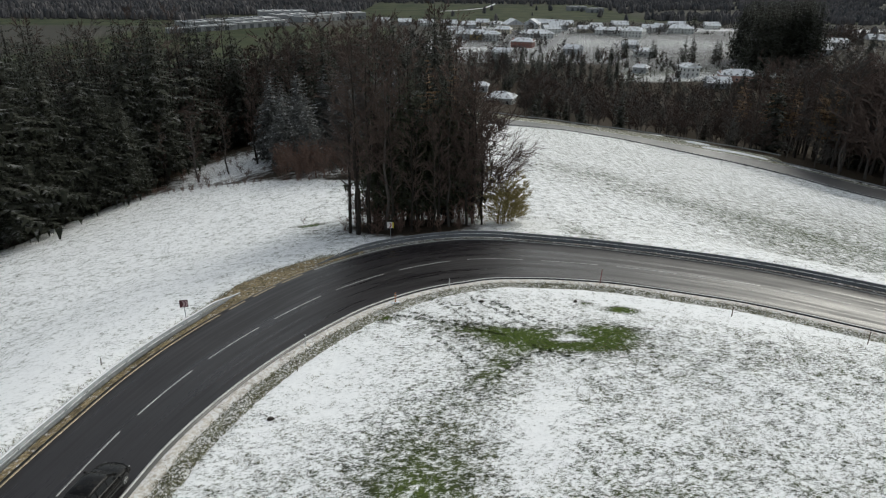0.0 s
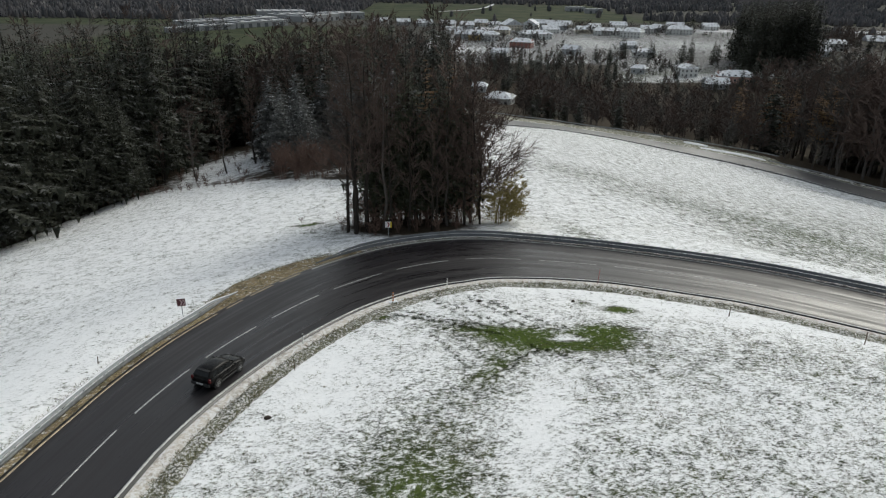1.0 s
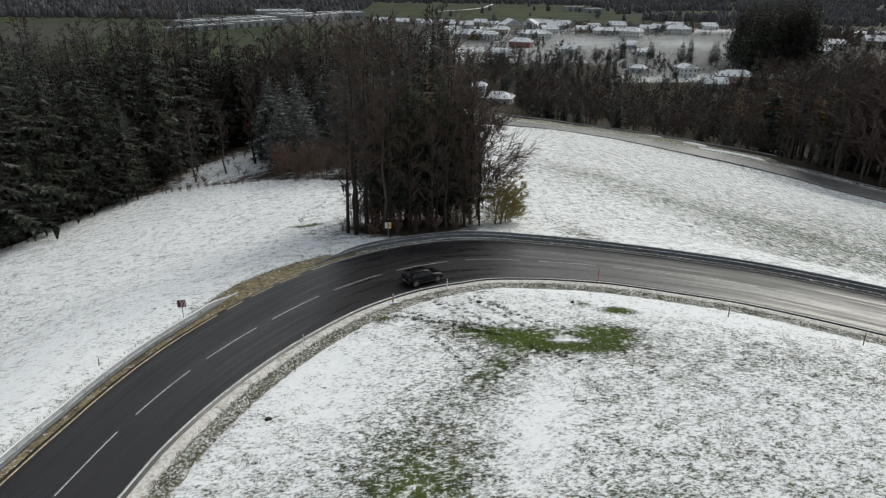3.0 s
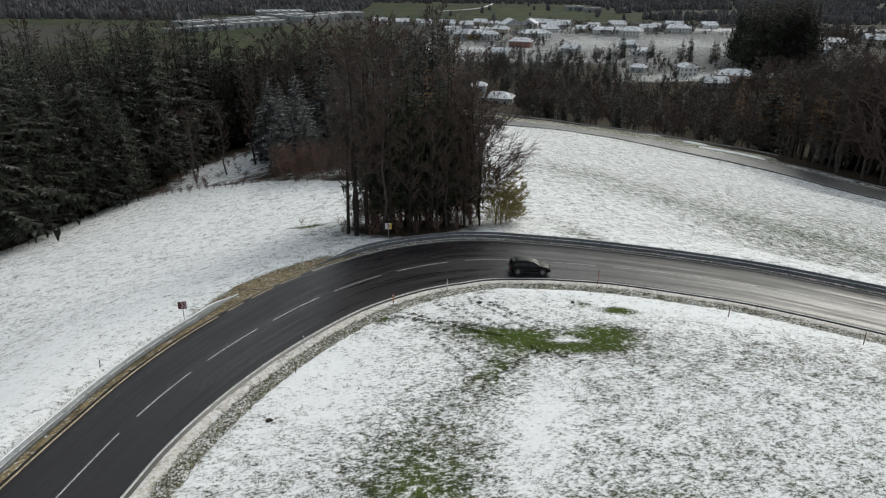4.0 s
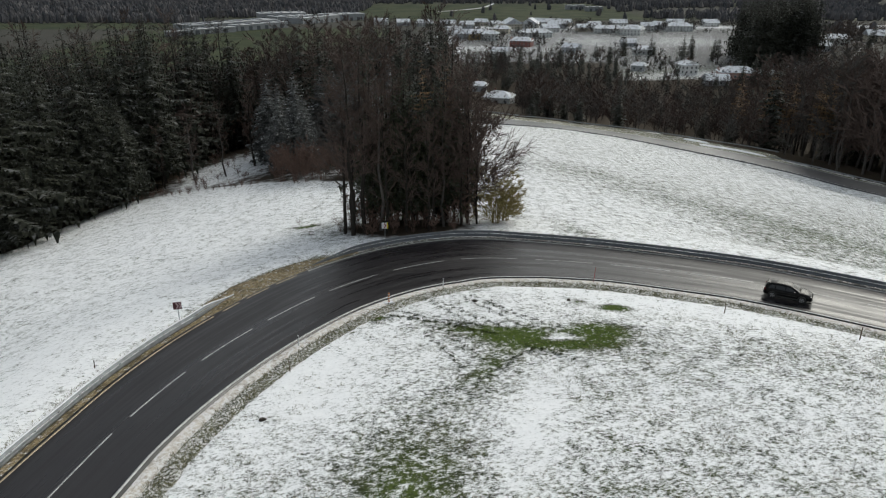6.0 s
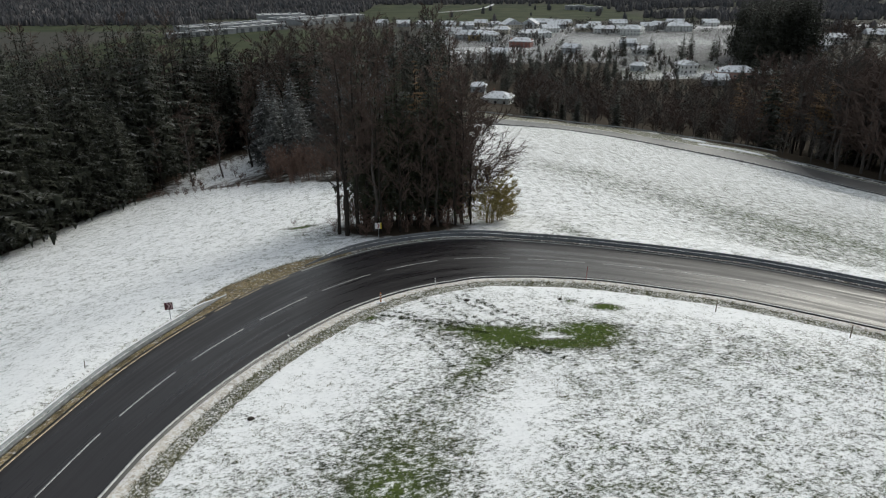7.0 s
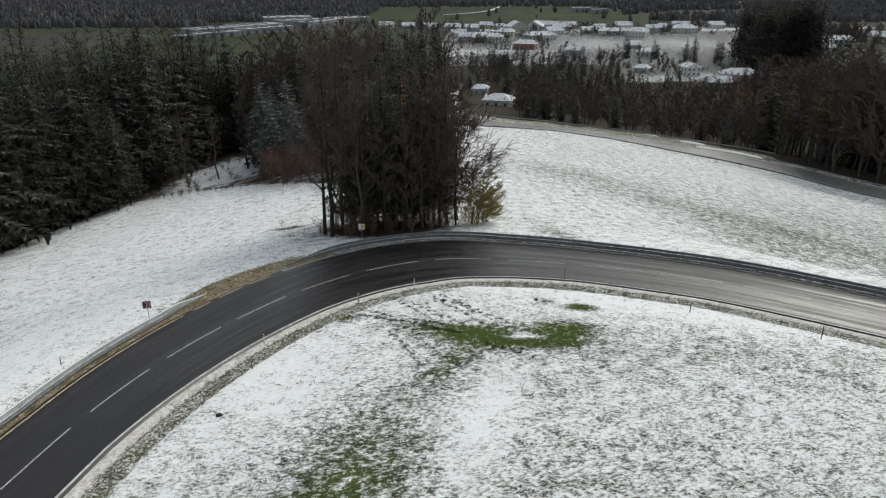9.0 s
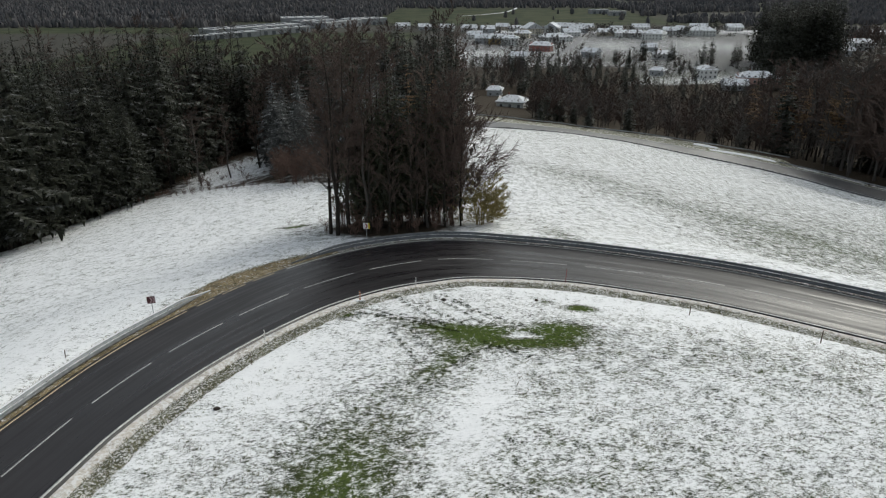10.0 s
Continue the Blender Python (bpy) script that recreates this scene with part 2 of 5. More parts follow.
ROAD = Line([(-22.3, 5), (-21.8, 16), (-20.9, 27.5), (-19.9, 36.4), (-17.9, 44.2), (-14.7, 51.6), (-10.4, 58.5), (-4.5, 64.3), (2.4, 67.6), (10.2, 67.7),
             (17.8, 66.6), (25.2, 64.6), (32, 61.9), (41.1, 56.3), (53, 48), (71, 35), (100, 14), (140, -14)])
LOWER = Line([(-8, 196), (20, 201), (38.5, 208), (57.5, 213), (74.5, 210.5), (90.5, 203), (101.5, 190.5), (108.2, 176), (114, 166), (126, 152), (150, 132)])


def smooth(v, lo, hi):
    v = np.clip((v - lo) / (hi - lo), 0, 1)
    return v * v * (3 - 2 * v)


def half_out(s):
    return np.interp(s, [0, 30, 45, 55, 65, 72, 80, 90, 100, 120], [3.1, 3.1, 4.0, 4.7, 5.5, 5.6, 4.9, 4.2, 3.8, 3.3])


def half_in(s):
    return np.interp(s, [0, 28, 36, 40, 55, 69, 75, 80, 87, 95, 105, 120], [2.9, 3.32, 3.8, 4.0, 4.5, 5.2, 4.8, 4.3, 4.0, 4.3, 4.4, 4.5])


def plane(x, y):
    return 3.81 - 0.0013 * x - 0.0778 * y


def road_z(x, y, s, o):
    return plane(x, y) + np.interp(s, [0, 75, 120, 150, 400], [.25, .25, -.9, -2.5, -6]) + 0.09 * o


def fall(y):
    return np.interp(y, [-300, 0, 150, 230, 300, 390, 520, 850, 1100, 9000], [27, 3.81, -7.9, -14.5, -26, -37, -38, -39, -46, -50])


def hill(x, y, off):
    q = np.maximum(0, off - 5)
    out = .003 * x * x / (1 + (x / 90) ** 2) * (1 - smooth(y, 230, 400)) + .01 * np.minimum(q, 200) * (1 - smooth(y, 230, 400))
    knoll = 17 * np.exp(-((x - 310) / 95) ** 2 - ((y - 480) / 120) ** 2)
    return fall(y) - .0013 * np.clip(x, -200, 200) - out * smooth(q, 0, 25) + knoll


def rim(off, arc):
    """how the ground beside the road takes up the road's own fall and bank"""
    return (np.interp(arc, [0, 75, 120, 150, 400], [.25, .25, -.9, -2.5, -6]) + 0.09 * np.clip(off, -6, 6)) * (1 - smooth(np.abs(off), 5, 18))


LOWER_S = LOWER.s[::6]
_pts = np.array([LOWER.at(s)[0] for s in LOWER_S])
_o, _ = ROAD.dist(_pts[:, 0], _pts[:, 1])
LOWER_Z = hill(_pts[:, 0], _pts[:, 1], _o)


def lower_z(s):
    return np.interp(s, LOWER_S, LOWER_Z)


def height(x, y):
    """ground height for arrays x, y, and the offsets from the upper road"""
    x, y = np.atleast_1d(x).astype(float), np.atleast_1d(y).astype(float)
    off, arc = ROAD.dist(x, y)
    z = hill(x, y, off)
    lo, la = LOWER.dist(x, y)
    near = 1 - smooth(np.abs(lo - 4), 11, 26)
    near *= smooth(x, -5, 12)
    z = z * (1 - near) + (lower_z(la) - 0.25) * near
    zr = road_z(x, y, arc, off)
    z = z + rim(off, arc)
    hi, ho = half_in(arc), half_out(arc)
    bed = smooth(off, -hi - 2.6, -hi - 1.7) * (1 - smooth(off, ho + 1.2, ho + 2.6))
    z = z * (1 - bed) + (zr - 0.4) * bed
    return z, off, arc


def ground_at(x, y):
    return float(height([x], [y])[0][0])


def axis(parts):
    out = []
    for a, b, step in parts:
        out += list(np.arange(a, b, step))
    return np.array(out + [parts[-1][1]])


def fractal(x, y, scale, seed):
    v = np.zeros(len(x))
    for i in range(len(x)):
        v[i] = noise.fractal((x[i] * scale + seed, y[i] * scale, seed * 1.7), 0.8, 2.0, 3)
    return v


def bare_patches(x, y):
    """how much of the grass shows through the thin snow"""
    b = np.full(len(x), -0.008)

    def blob(cx, cy, rx, ry, turn, amount):
        a = radians(turn)
        u, v = (x - cx) * math.cos(a) + (y - cy) * math.sin(a), -(x - cx) * math.sin(a) + (y - cy) * math.cos(a)
        return amount * np.exp(-((u / rx) ** 2 + (v / ry) ** 2))
    b += blob(8.0, 48.5, 4.6, 2.0, 0, 0.13)
    b += blob(3.6, 49.8, 5.0, 1.4, -15, 0.13)
    b += blob(10.2, 47.2, 3.6, 0.7, 0, 0.14)
    b += blob(13.3, 49.5, 2.6, 2.0, 10, 0.18)
    b -= blob(10.0, 48.6, 1.7, 0.7, 0, 0.22)
    b += blob(15.9, 55.3, 1.25, 0.8, -5, 0.30)
    b += blob(12.9, 56.9, 0.9, 0.45, -5, 0.16)
    b += blob(-2.0, 31, 5.0, 9.0, 14, 0.088)
    b += blob(-3.0, 25, 3.2, 4.0, 10, 0.05)
    b += blob(3.0, 42, 2.2, 5, -20, 0.06)
    b += blob(24, 45, 18, 5, 0, 0.035)
    b += blob(14, 29, 18, 8, 0, 0.035)
    b -= blob(5.8, 35, 1.8, 7.5, -18, 0.075)
    b -= blob(-9, 42, 4.5, 9, 20, 0.07)
    b -= blob(-29, 40, 6, 22, -8, 0.045)
    b += blob(4.5, 44.5, 1.2, 3.2, -38, 0.05)
    b -= blob(20, 57, 16, 2.4, -20, 0.06)
    b += blob(17, 77, 2.2, 8, 10, 0.06)
    b += blob(50, 93, 18, 6.0, -36, 0.045)
    b += blob(63, 100, 20, 8.0, -36, 0.05)
    b += blob(46, 84, 14, 4, -38, 0.03)
    b += blob(42, 112, 20, 8, -30, 0.03)
    b += blob(24, 130, 16, 8, -15, 0.035)
    b += blob(80, 112, 28, 16, -36, 0.035)
    b -= blob(33, 98, 10, 10, 0, 0.02)
    b -= blob(-38, 84, 22, 30, 0, 0.014)
    b += blob(-6.2, 53.3, 1.4, .8, -20, 0.2)
    b += blob(-18, 84, 1.8, 0.9, 10, 0.16)
    b += blob(-13, 80, 4, 5, 0, 0.05)
    b += 0.10 * smooth(y, 395, 470) * (1 - smooth(y, 800, 860))
    b -= blob(140, 680, 36, 70, 0, 0.055) + blob(228, 675, 48, 75, 0, 0.055) + blob(38, 615, 50, 26, 0, 0.07)
    b -= blob(80, 537, 45, 13, 0, 0.05) + blob(160, 449, 30, 12, 0, 0.07) + blob(320, 500, 70, 60, 0, 0.03)
    b += 0.02 * smooth(y, 75, 90) * smooth(x, 12, 30)
    return b


def wood_edge(x):
    return np.interp(x, [-140, -68, -65, -62, -54.6, -46.5, -37, -27.4, -16, 0], [60, 96, 112, 124, 125, 123, 121, 116.5, 110, 108])


def wood_floor(x, y, off):
    """1 where leaf litter and shade-loving scrub keep the ground dark under the woods"""
    a = smooth(y - wood_edge(x), 0.5, 4) * (1 - smooth(x, 2, 8)) * (1 - smooth(y, 300, 360))
    a *= 1 - .85 * np.exp(-(((x + 47) / 13) ** 2 + ((y - 148) / 28) ** 2)) - .4 * np.exp(-(((x + 22) / 12) ** 2 + ((y - 122) / 9) ** 2))
    a = np.clip(a, 0, 1)
    lo, la = LOWER.dist(x, y)
    b = 1.6 * smooth(lo, np.interp(la, [0, 85, 112], [11.6, 13.4, 7.0]), np.interp(la, [0, 85, 112], [13, 15, 9])) * smooth(x, 4, 14) * (1 - smooth(y, 400, 450)) * (x < 330)
    g = np.exp(-(((x + 4.5) / 7.6) ** 2 + ((y - 80.0) / 5.0) ** 2)) * 1.6
    far = .62 * smooth(x / np.maximum(y, 1), .42, .5) * smooth(y, 300, 380) * (1 - smooth(y, 640, 700))
    q = x / np.maximum(y, 1)
    belt = .72 * smooth(q, -.08, -.05) * (1 - smooth(q, .23, .29)) * smooth(y, 385, 400) * (1 - smooth(y, 505, 560))
    return np.clip(np.maximum.reduce([a, b, g, far, belt]), 0, 1)


def build_ground():
    X = axis([(-2600, -600, 160), (-600, -200, 25), (-200, -75, 5), (-75, -35, 1.2), (-35, 62, 0.55), (62, 140, 1.6), (140, 320, 6), (320, 800, 30), (800, 3000, 160)])
    Y = axis([(-260, -20, 30), (-20, 15, 4), (15, 88, 0.55), (88, 135, 1.1), (135, 260, 2.2), (260, 600, 8), (600, 1500, 25), (1500, 4600, 160)])
    gx, gy = (a.ravel() for a in np.meshgrid(X, Y))
    z, off, arc = height(gx, gy)
    close = (gy < 260) & (np.abs(gx) < 150)
    idx = np.flatnonzero(close)
    z[idx] += fractal(gx[idx], gy[idx], 0.16, 3.0) * 0.10 * np.clip(np.abs(off[idx]) / 12, 0.0, 1)
    nx, ny = len(X), len(Y)
    me = bpy.data.meshes.new("ground")
    a = (np.arange(ny - 1)[:, None] * nx + np.arange(nx - 1)[None, :]).ravel()
    faces = np.c_[a, a + 1, a + nx + 1, a + nx]
    me.vertices.add(len(gx))
    me.vertices.foreach_set("co", np.c_[gx, gy, z].astype(np.float32).ravel())
    me.loops.add(faces.size)
    me.loops.foreach_set("vertex_index", faces.astype(np.int32).ravel())
    me.polygons.add(len(faces))
    me.polygons.foreach_set("loop_start", np.arange(0, faces.size, 4, dtype=np.int32))
    me.update(calc_edges=True)
    bare = bare_patches(gx, gy)
    vale = smooth(gy, 860 - 480 * smooth(-gx, -20, 60), 900 - 480 * smooth(-gx, -20, 60))
    m1 = np.array([noise.noise((x * 0.0016 + 7, y * 0.003, 0.3)) for x, y in zip(gx, gy)])
    mead = 0.55 * smooth(m1, 0.05, 0.2) * (gy > 1000)
    for x0, x1, y0, y1 in ((-620, -345, 850, 975), (-330, -60, 380, 835), (-140, 310, 1050, 1560)):
        mead = np.maximum(mead, smooth(gx, x0 - 15, x0) * (1 - smooth(gx, x1, x1 + 15)) * smooth(gy, y0 - 20, y0) * (1 - smooth(gy, y1, y1 + 25)))
    streak = smooth(off, 8, 20) * (0.35 + 0.65 * smooth(gx, 5, 30))
    for nm, v in (("bare", bare), ("vale", vale), ("meadow", mead), ("streak", streak), ("litter", wood_floor(gx, gy, off)), ("town", smooth(gy, 410, 500))):
        me.attributes.new(nm, "FLOAT", "POINT").data.foreach_set("value", v.astype(np.float32))
    ob = link("ground", me, GROUND)
    me.polygons.foreach_set("use_smooth", np.ones(len(faces), bool))
    return tagged(ob, "hillside meadow under thin patchy snow with grass showing", "ground", kind="structure")


GROUND_OB = build_ground()


# ------------------------------------------------------------------ upper road
def ribbon(name, line, s0, s1, step, cross, material, parent=None, label="", thick=0.0, attribute=None):
    """A strip along a plan curve; cross(s, x, y fn) gives [(offset, z)] at each station."""
    ss = np.linspace(s0, s1, max(2, int(round((s1 - s0) / step)) + 1))
    verts, faces, rows = [], [], []
    for s in ss:
        c, t, n = line.at(s)
        row = []
        for o, z in cross(s, c, n):
            row.append(len(verts))
            verts.append((c[0] + n[0] * o, c[1] + n[1] * o, z))
        rows.append(row)
    for a, b in zip(rows, rows[1:]):
        for i in range(len(a) - 1):
            faces.append((a[i], b[i], b[i + 1], a[i + 1]))
    faces = [tuple(reversed(f)) for f in faces]
    ob = raw(name, verts, faces, material, parent, label, smooth=True)
    if attribute:
        k = len(rows[0])
        for nm, fn in attribute:
            vals = [fn(s, j / (k - 1)) for s in ss for j in range(k)]
            ob.data.attributes.new(nm, "FLOAT", "POINT").data.foreach_set("value", np.array(vals, np.float32))
    return ob


def zr(s, c, n, o, lift=0.0):
    return float(road_z(c[0] + n[0] * o, c[1] + n[1] * o, s, o)) + lift


def road_cross(s, c, n):
    a, b = -float(half_in(s)) - 0.35, float(half_out(s)) + 0.25
    pts = [(a - 0.02, -0.3)] + [(a + (b - a) * i / 14, 0.0) for i in range(15)] + [(b + 0.02, -0.3)]
    return [(o, zr(s, c, n, o, d)) for o, d in pts]


road = ribbon("road", ROAD, 0, 190, 1.2, road_cross, ASPHALT, attribute=(("lane", lambda s, u: u), ("along", lambda s, u: s)))
tagged(road, "dark wet asphalt country road curving round the hill", "road", kind="structure")


def paint(name, s0, s1, off, width, mat):
    ob = ribbon(name, ROAD, s0, s1, 1.0, lambda s, c, n: [(off(s) + e, zr(s, c, n, off(s) + e, l)) for e, l in
                ((-width / 2, 0.001), (-width / 2, 0.006), (width / 2, 0.006), (width / 2, 0.001))], mat, road)
    return ob


for i in range(14):
    paint("lane_dash", 7.4 + i * 8.02, 7.4 + i * 8.02 + 6.1, lambda s: -0.06, 0.105, PAINT_DASH)
paint("edge_line", 1, 189, lambda s: -float(half_in(s)), 0.16, PAINT)
paint("edge_line", 1, 45.5, lambda s: float(half_out(s)), 0.14, PAINT_DIRTY)
for a, b in ((46.6, 48.6), (49.6, 52.4), (53.2, 55.6)):
    paint("edge_line", a, b, lambda s: float(half_out(s)), 0.14, PAINT_DIRTY)
paint("edge_line", 57, 189, lambda s: float(half_out(s)), 0.14, PAINT)


def verge(name, a, b, base, mat, s0, s1, label, rough, k=7):
    """a..b: offsets beyond the road's edge (negative: inner side); base(u) height over the natural ground line"""
    def cross(s, c, n):
        out = []
        for i in range(k):
            u = i / (k - 1)
            e = a + (b - a) * u
            e += .28 * noise.noise((s * .7, u, 9)) * u * (1 if abs(b) > 2 else 0)
            o = (-float(half_in(s)) + e) if a < 0 else (float(half_out(s)) + e)
            x, y = c[0] + n[0] * o, c[1] + n[1] * o
            wob = noise.noise((x * 0.9, y * 0.9, 5)) * rough * math.sin(math.pi * u)
            top = zr(s, c, n, o)
            far = float(hill(np.array([x]), np.array([y]), np.array([o]))[0] + rim(np.array([o]), np.array([s]))[0])
            w = smooth(abs(e), 0.6, max(abs(a), abs(b)))
            out.append((o, top * (1 - w) + far * w + base(u) + wob))
        return out
    ob = ribbon(name, ROAD, s0, s1, 0.5, cross, mat)
    return tagged(ob, label, "verge", kind="structure")


verge("verge_slush", -0.33, -1.27, lambda u: -0.03 + 0.05 * math.sin(math.pi * u), SLUSH, 2, 186, "slushy snow and mud strip beside the asphalt", 0.08)
verge("verge_ditch", -1.27, -2.55, lambda u: 0.02 + 0.06 * math.sin(math.pi * u) - 0.06 * u, DITCH, 2, 186, "tufty dead grass bank along the snowy field", 0.22)
verge("verge_mud", 0.22, 1.25, lambda u: -0.02 - 0.10 * u, MUD, 2, 63, "brown muddy grass verge under the guardrail", 0.1)
verge("verge_grit", 0.22, 1.25, lambda u: -0.02 - 0.10 * u, GRIT, 63, 186, "grey gritty verge under the guardrail", 0.06)


def track_cross(s, c, n):
    out = []
    w = math.sin(math.pi * (s - 44.5) / 17.5) ** .6
    for i in range(9):
        o = float(half_out(s)) + 0.5 + (0.7 + 2.1 * w * (1 + .35 * noise.noise((s * .5, 0, 4)))) * i / 8
        x, y = c[0] + n[0] * o, c[1] + n[1] * o
        out.append((o, max(ground_at(x, y), zr(s, c, n, o) - .14 - .03 * i) + (.05 - .1 * (i == 8)) + .05 * noise.noise((x, y, 2))))
    return out


tagged(ribbon("track_mud", ROAD, 44.6, 61.9, 0.5, track_cross, MUD), "muddy brown field entrance beside the road", "track", kind="structure")

# ------------------------------------------------------------------ guardrails
def guardrail(s0, s1, e0, post_gap, mat, snow, label, flare=0.0):
    rail = new("guardrail", None)
    o_at = lambda s: float(half_out(s)) + e0 + flare * float(smooth(np.array(s), s1 - 6, s1))
    kz = lambda s: (0.12 + 0.88 * float(smooth(np.array(s), s0 - .5, s0 + 5.5))) if s0 > 20 else 1 - .9 * float(smooth(np.array(s), s1 - 4.5, s1))
    prof = [(0.0, 0.44), (-0.05, 0.50), (-0.05, 0.55), (0.0, 0.585), (0.0, 0.62), (-0.05, 0.66), (-0.05, 0.71), (0.0, 0.76), (0.02, 0.76)]
    def cross(s, c, n):
        o = o_at(s)
        z = zr(s, c, n, min(o, float(half_out(s)) + 1.2))
        return [(o + a, z + h * kz(s)) for a, h in prof]
    ribbon("beam", ROAD, s0, s1, 1.0, cross, mat, rail)
    def under(s, c, n):
        o = o_at(s)
        z = zr(s, c, n, min(o, float(half_out(s)) + 1.2))
        return [(o + a, z + h * kz(s)) for a, h in ((-.01, .40), (-.03, .38), (-.03, .24), (-.01, .22), (-.03, .20), (-.03, .02), (.01, 0))]
    ribbon("lower_board", ROAD, s0, s1, 1.0, under, mat, rail)
    def back(s, c, n):
        o = o_at(s)
        z = zr(s, c, n, min(o, float(half_out(s)) + 1.2))
        return [(o + 0.02, z + 0.76 * kz(s)), (o + 0.03, z + 0.44 * kz(s)), (o, z + 0.44 * kz(s))]
    ribbon("beam_back", ROAD, s0, s1, 1.0, back, mat, rail)
    if snow:
        def cap(s, c, n):
            o = o_at(s)
            z = zr(s, c, n, min(o, float(half_out(s)) + 1.2))
            return [(o + a, z + h * kz(s)) for a, h in ((-.06, .755), (-.04, .80), (.06, .80), (.07, .755))]
        ribbon("snow_cap", ROAD, s0, s1, 1.0, cap, SNOWCAP, rail, "snow lying along the rail's top")
    bm = bmesh.new()
    box(bm, 0, 0, 0.1, 0.06, 0.10, 1.2, bevel=0.012)
    me = bpy.data.meshes.new("post")
    bm.to_mesh(me)
    bm.free()
    me.materials.append(STEEL_DARK)
    for s in np.arange(s0 + (5.0 if s0 > 20 else 0.3), s1 - (0 if s0 > 20 else 4), post_gap):
        c, t, n = ROAD.at(s)
        o = o_at(s) + 0.09
        ob = new("post", me)
        ob.parent = rail
        ob.matrix_basis = pose(c[0] + n[0] * o, c[1] + n[1] * o, zr(s, c, n, min(o, float(half_out(s)) + 1.2)) - 0.05, 0, 0, math.degrees(math.atan2(t[1], t[0])))
    return tagged(rail, label, "guardrail", group="road guardrails")


guardrail(2, 49.5, 0.75, 2.0, STEEL, True, "galvanised steel guardrail with snow along its top edge", 0.7)
guardrail(58, 188, 0.75, 2.0, STEEL_DARK, False, "weathered grey steel guardrail on the outside of the bend")


# ------------------------------------------------------------------ the car
LANE_S = [(-1.0, 11), (0.0, 23.7), (0.5, 30.64), (1.0, 37.6), (1.5, 44.4), (2.0, 50.8), (2.5, 57.4), (3.8, 75.8), (4.5, 84.9), (5.7, 100.9), (6.5, 111.8), (8, 132), (10, 160), (11, 174)]
LANE_O = [(0.0, -2.1), (0.5, -2.25), (1.0, -2.45), (1.5, -2.8), (2.0, -3.15), (2.5, -3.45), (3.2, -3.45), (3.8, -3.05), (4.5, -2.4), (5.7, -2.1), (7, -2.1), (10, -1.9)]


def lane(t):
    s = float(np.interp(t, *zip(*LANE_S)))
    o = float(np.interp(t, *zip(*LANE_O)))
    return s, o


def car_pose(t):
    ss = [lane(t + d) for d in (-0.12, -0.06, 0, 0.06, 0.12)]
    P = []
    for s, o in ss:
        c, tv, n = ROAD.at(s)
        P.append(Vector((c[0] + n[0] * o, c[1] + n[1] * o, zr(s, c, n, o))))
    mid = sum(P, Vector()) / 5
    fwd = (P[-1] - P[0]).normalized()
    s, o = ss[2]
    c, tv, n = ROAD.at(s)
    slope = (zr(s, c, n, o + 0.8) - zr(s, c, n, o - 0.8)) / 1.6
    left = Vector((n[0], n[1], slope)).normalized()
    up = fwd.cross(left).normalized()
    left = up.cross(fwd)
    m = Matrix((fwd, left, up)).transposed().to_4x4()
    m.translation = mid + up * 0.01
    return m


CAR_BLACK = Mat("black_car_paint", 0.25, 0.0, 0.10)
CAR_BLACK.color(CAR_BLACK.mix(CAR_BLACK.ramp(CAR_BLACK.noise(2.5, 5), 0.4, 0.75), (0.004, 0.004, 0.0045), (0.014, 0.013, 0.012)))
CAR_BLACK.rough(CAR_BLACK.ramp(CAR_BLACK.noise(4, 4), 0.3, 0.7, 0.14, 0.3))
CAR_BLACK.b.inputs["Coat Weight"].default_value = 0.05
CAR_BLACK = CAR_BLACK.m
CAR_TRIM = plain("black_plastic_trim", (0.018, 0.018, 0.018), 0.6)
CAR_GLASS = plain("tinted_window_glass", (0.008, 0.009, 0.010), 0.08, 0, 0.1, 3, 0.35)
TYRE = plain("tyre_rubber", (0.016, 0.016, 0.016), 0.85)
RIM = plain("silver_alloy", (0.55, 0.55, 0.56), 0.32, 0.8, 0.2)
RED_LENS = plain("red_lamp_lens", (0.10, 0.008, 0.010), 0.25)
CLEAR_LENS = plain("clear_lamp_lens", (0.13, 0.135, 0.14), 0.12, 0.3)
PLATE = plain("plate_white", (0.62, 0.62, 0.60), 0.5)
PLATE_BAR = plain("plate_bar", (0.05, 0.05, 0.06), 0.6)


def loft(bm, sections):
    rows = [[bm.verts.new(p) for p in s] for s in sections]
    for a, b in zip(rows, rows[1:]):
        for i in range(len(a) - 1):
            bm.faces.new((a[i], a[i + 1], b[i + 1], b[i]))
    for r, flip in ((rows[0], False), (rows[-1], True)):
        try:
            bm.faces.new(r if flip else list(reversed(r)))
        except ValueError:
            pass
    return rows


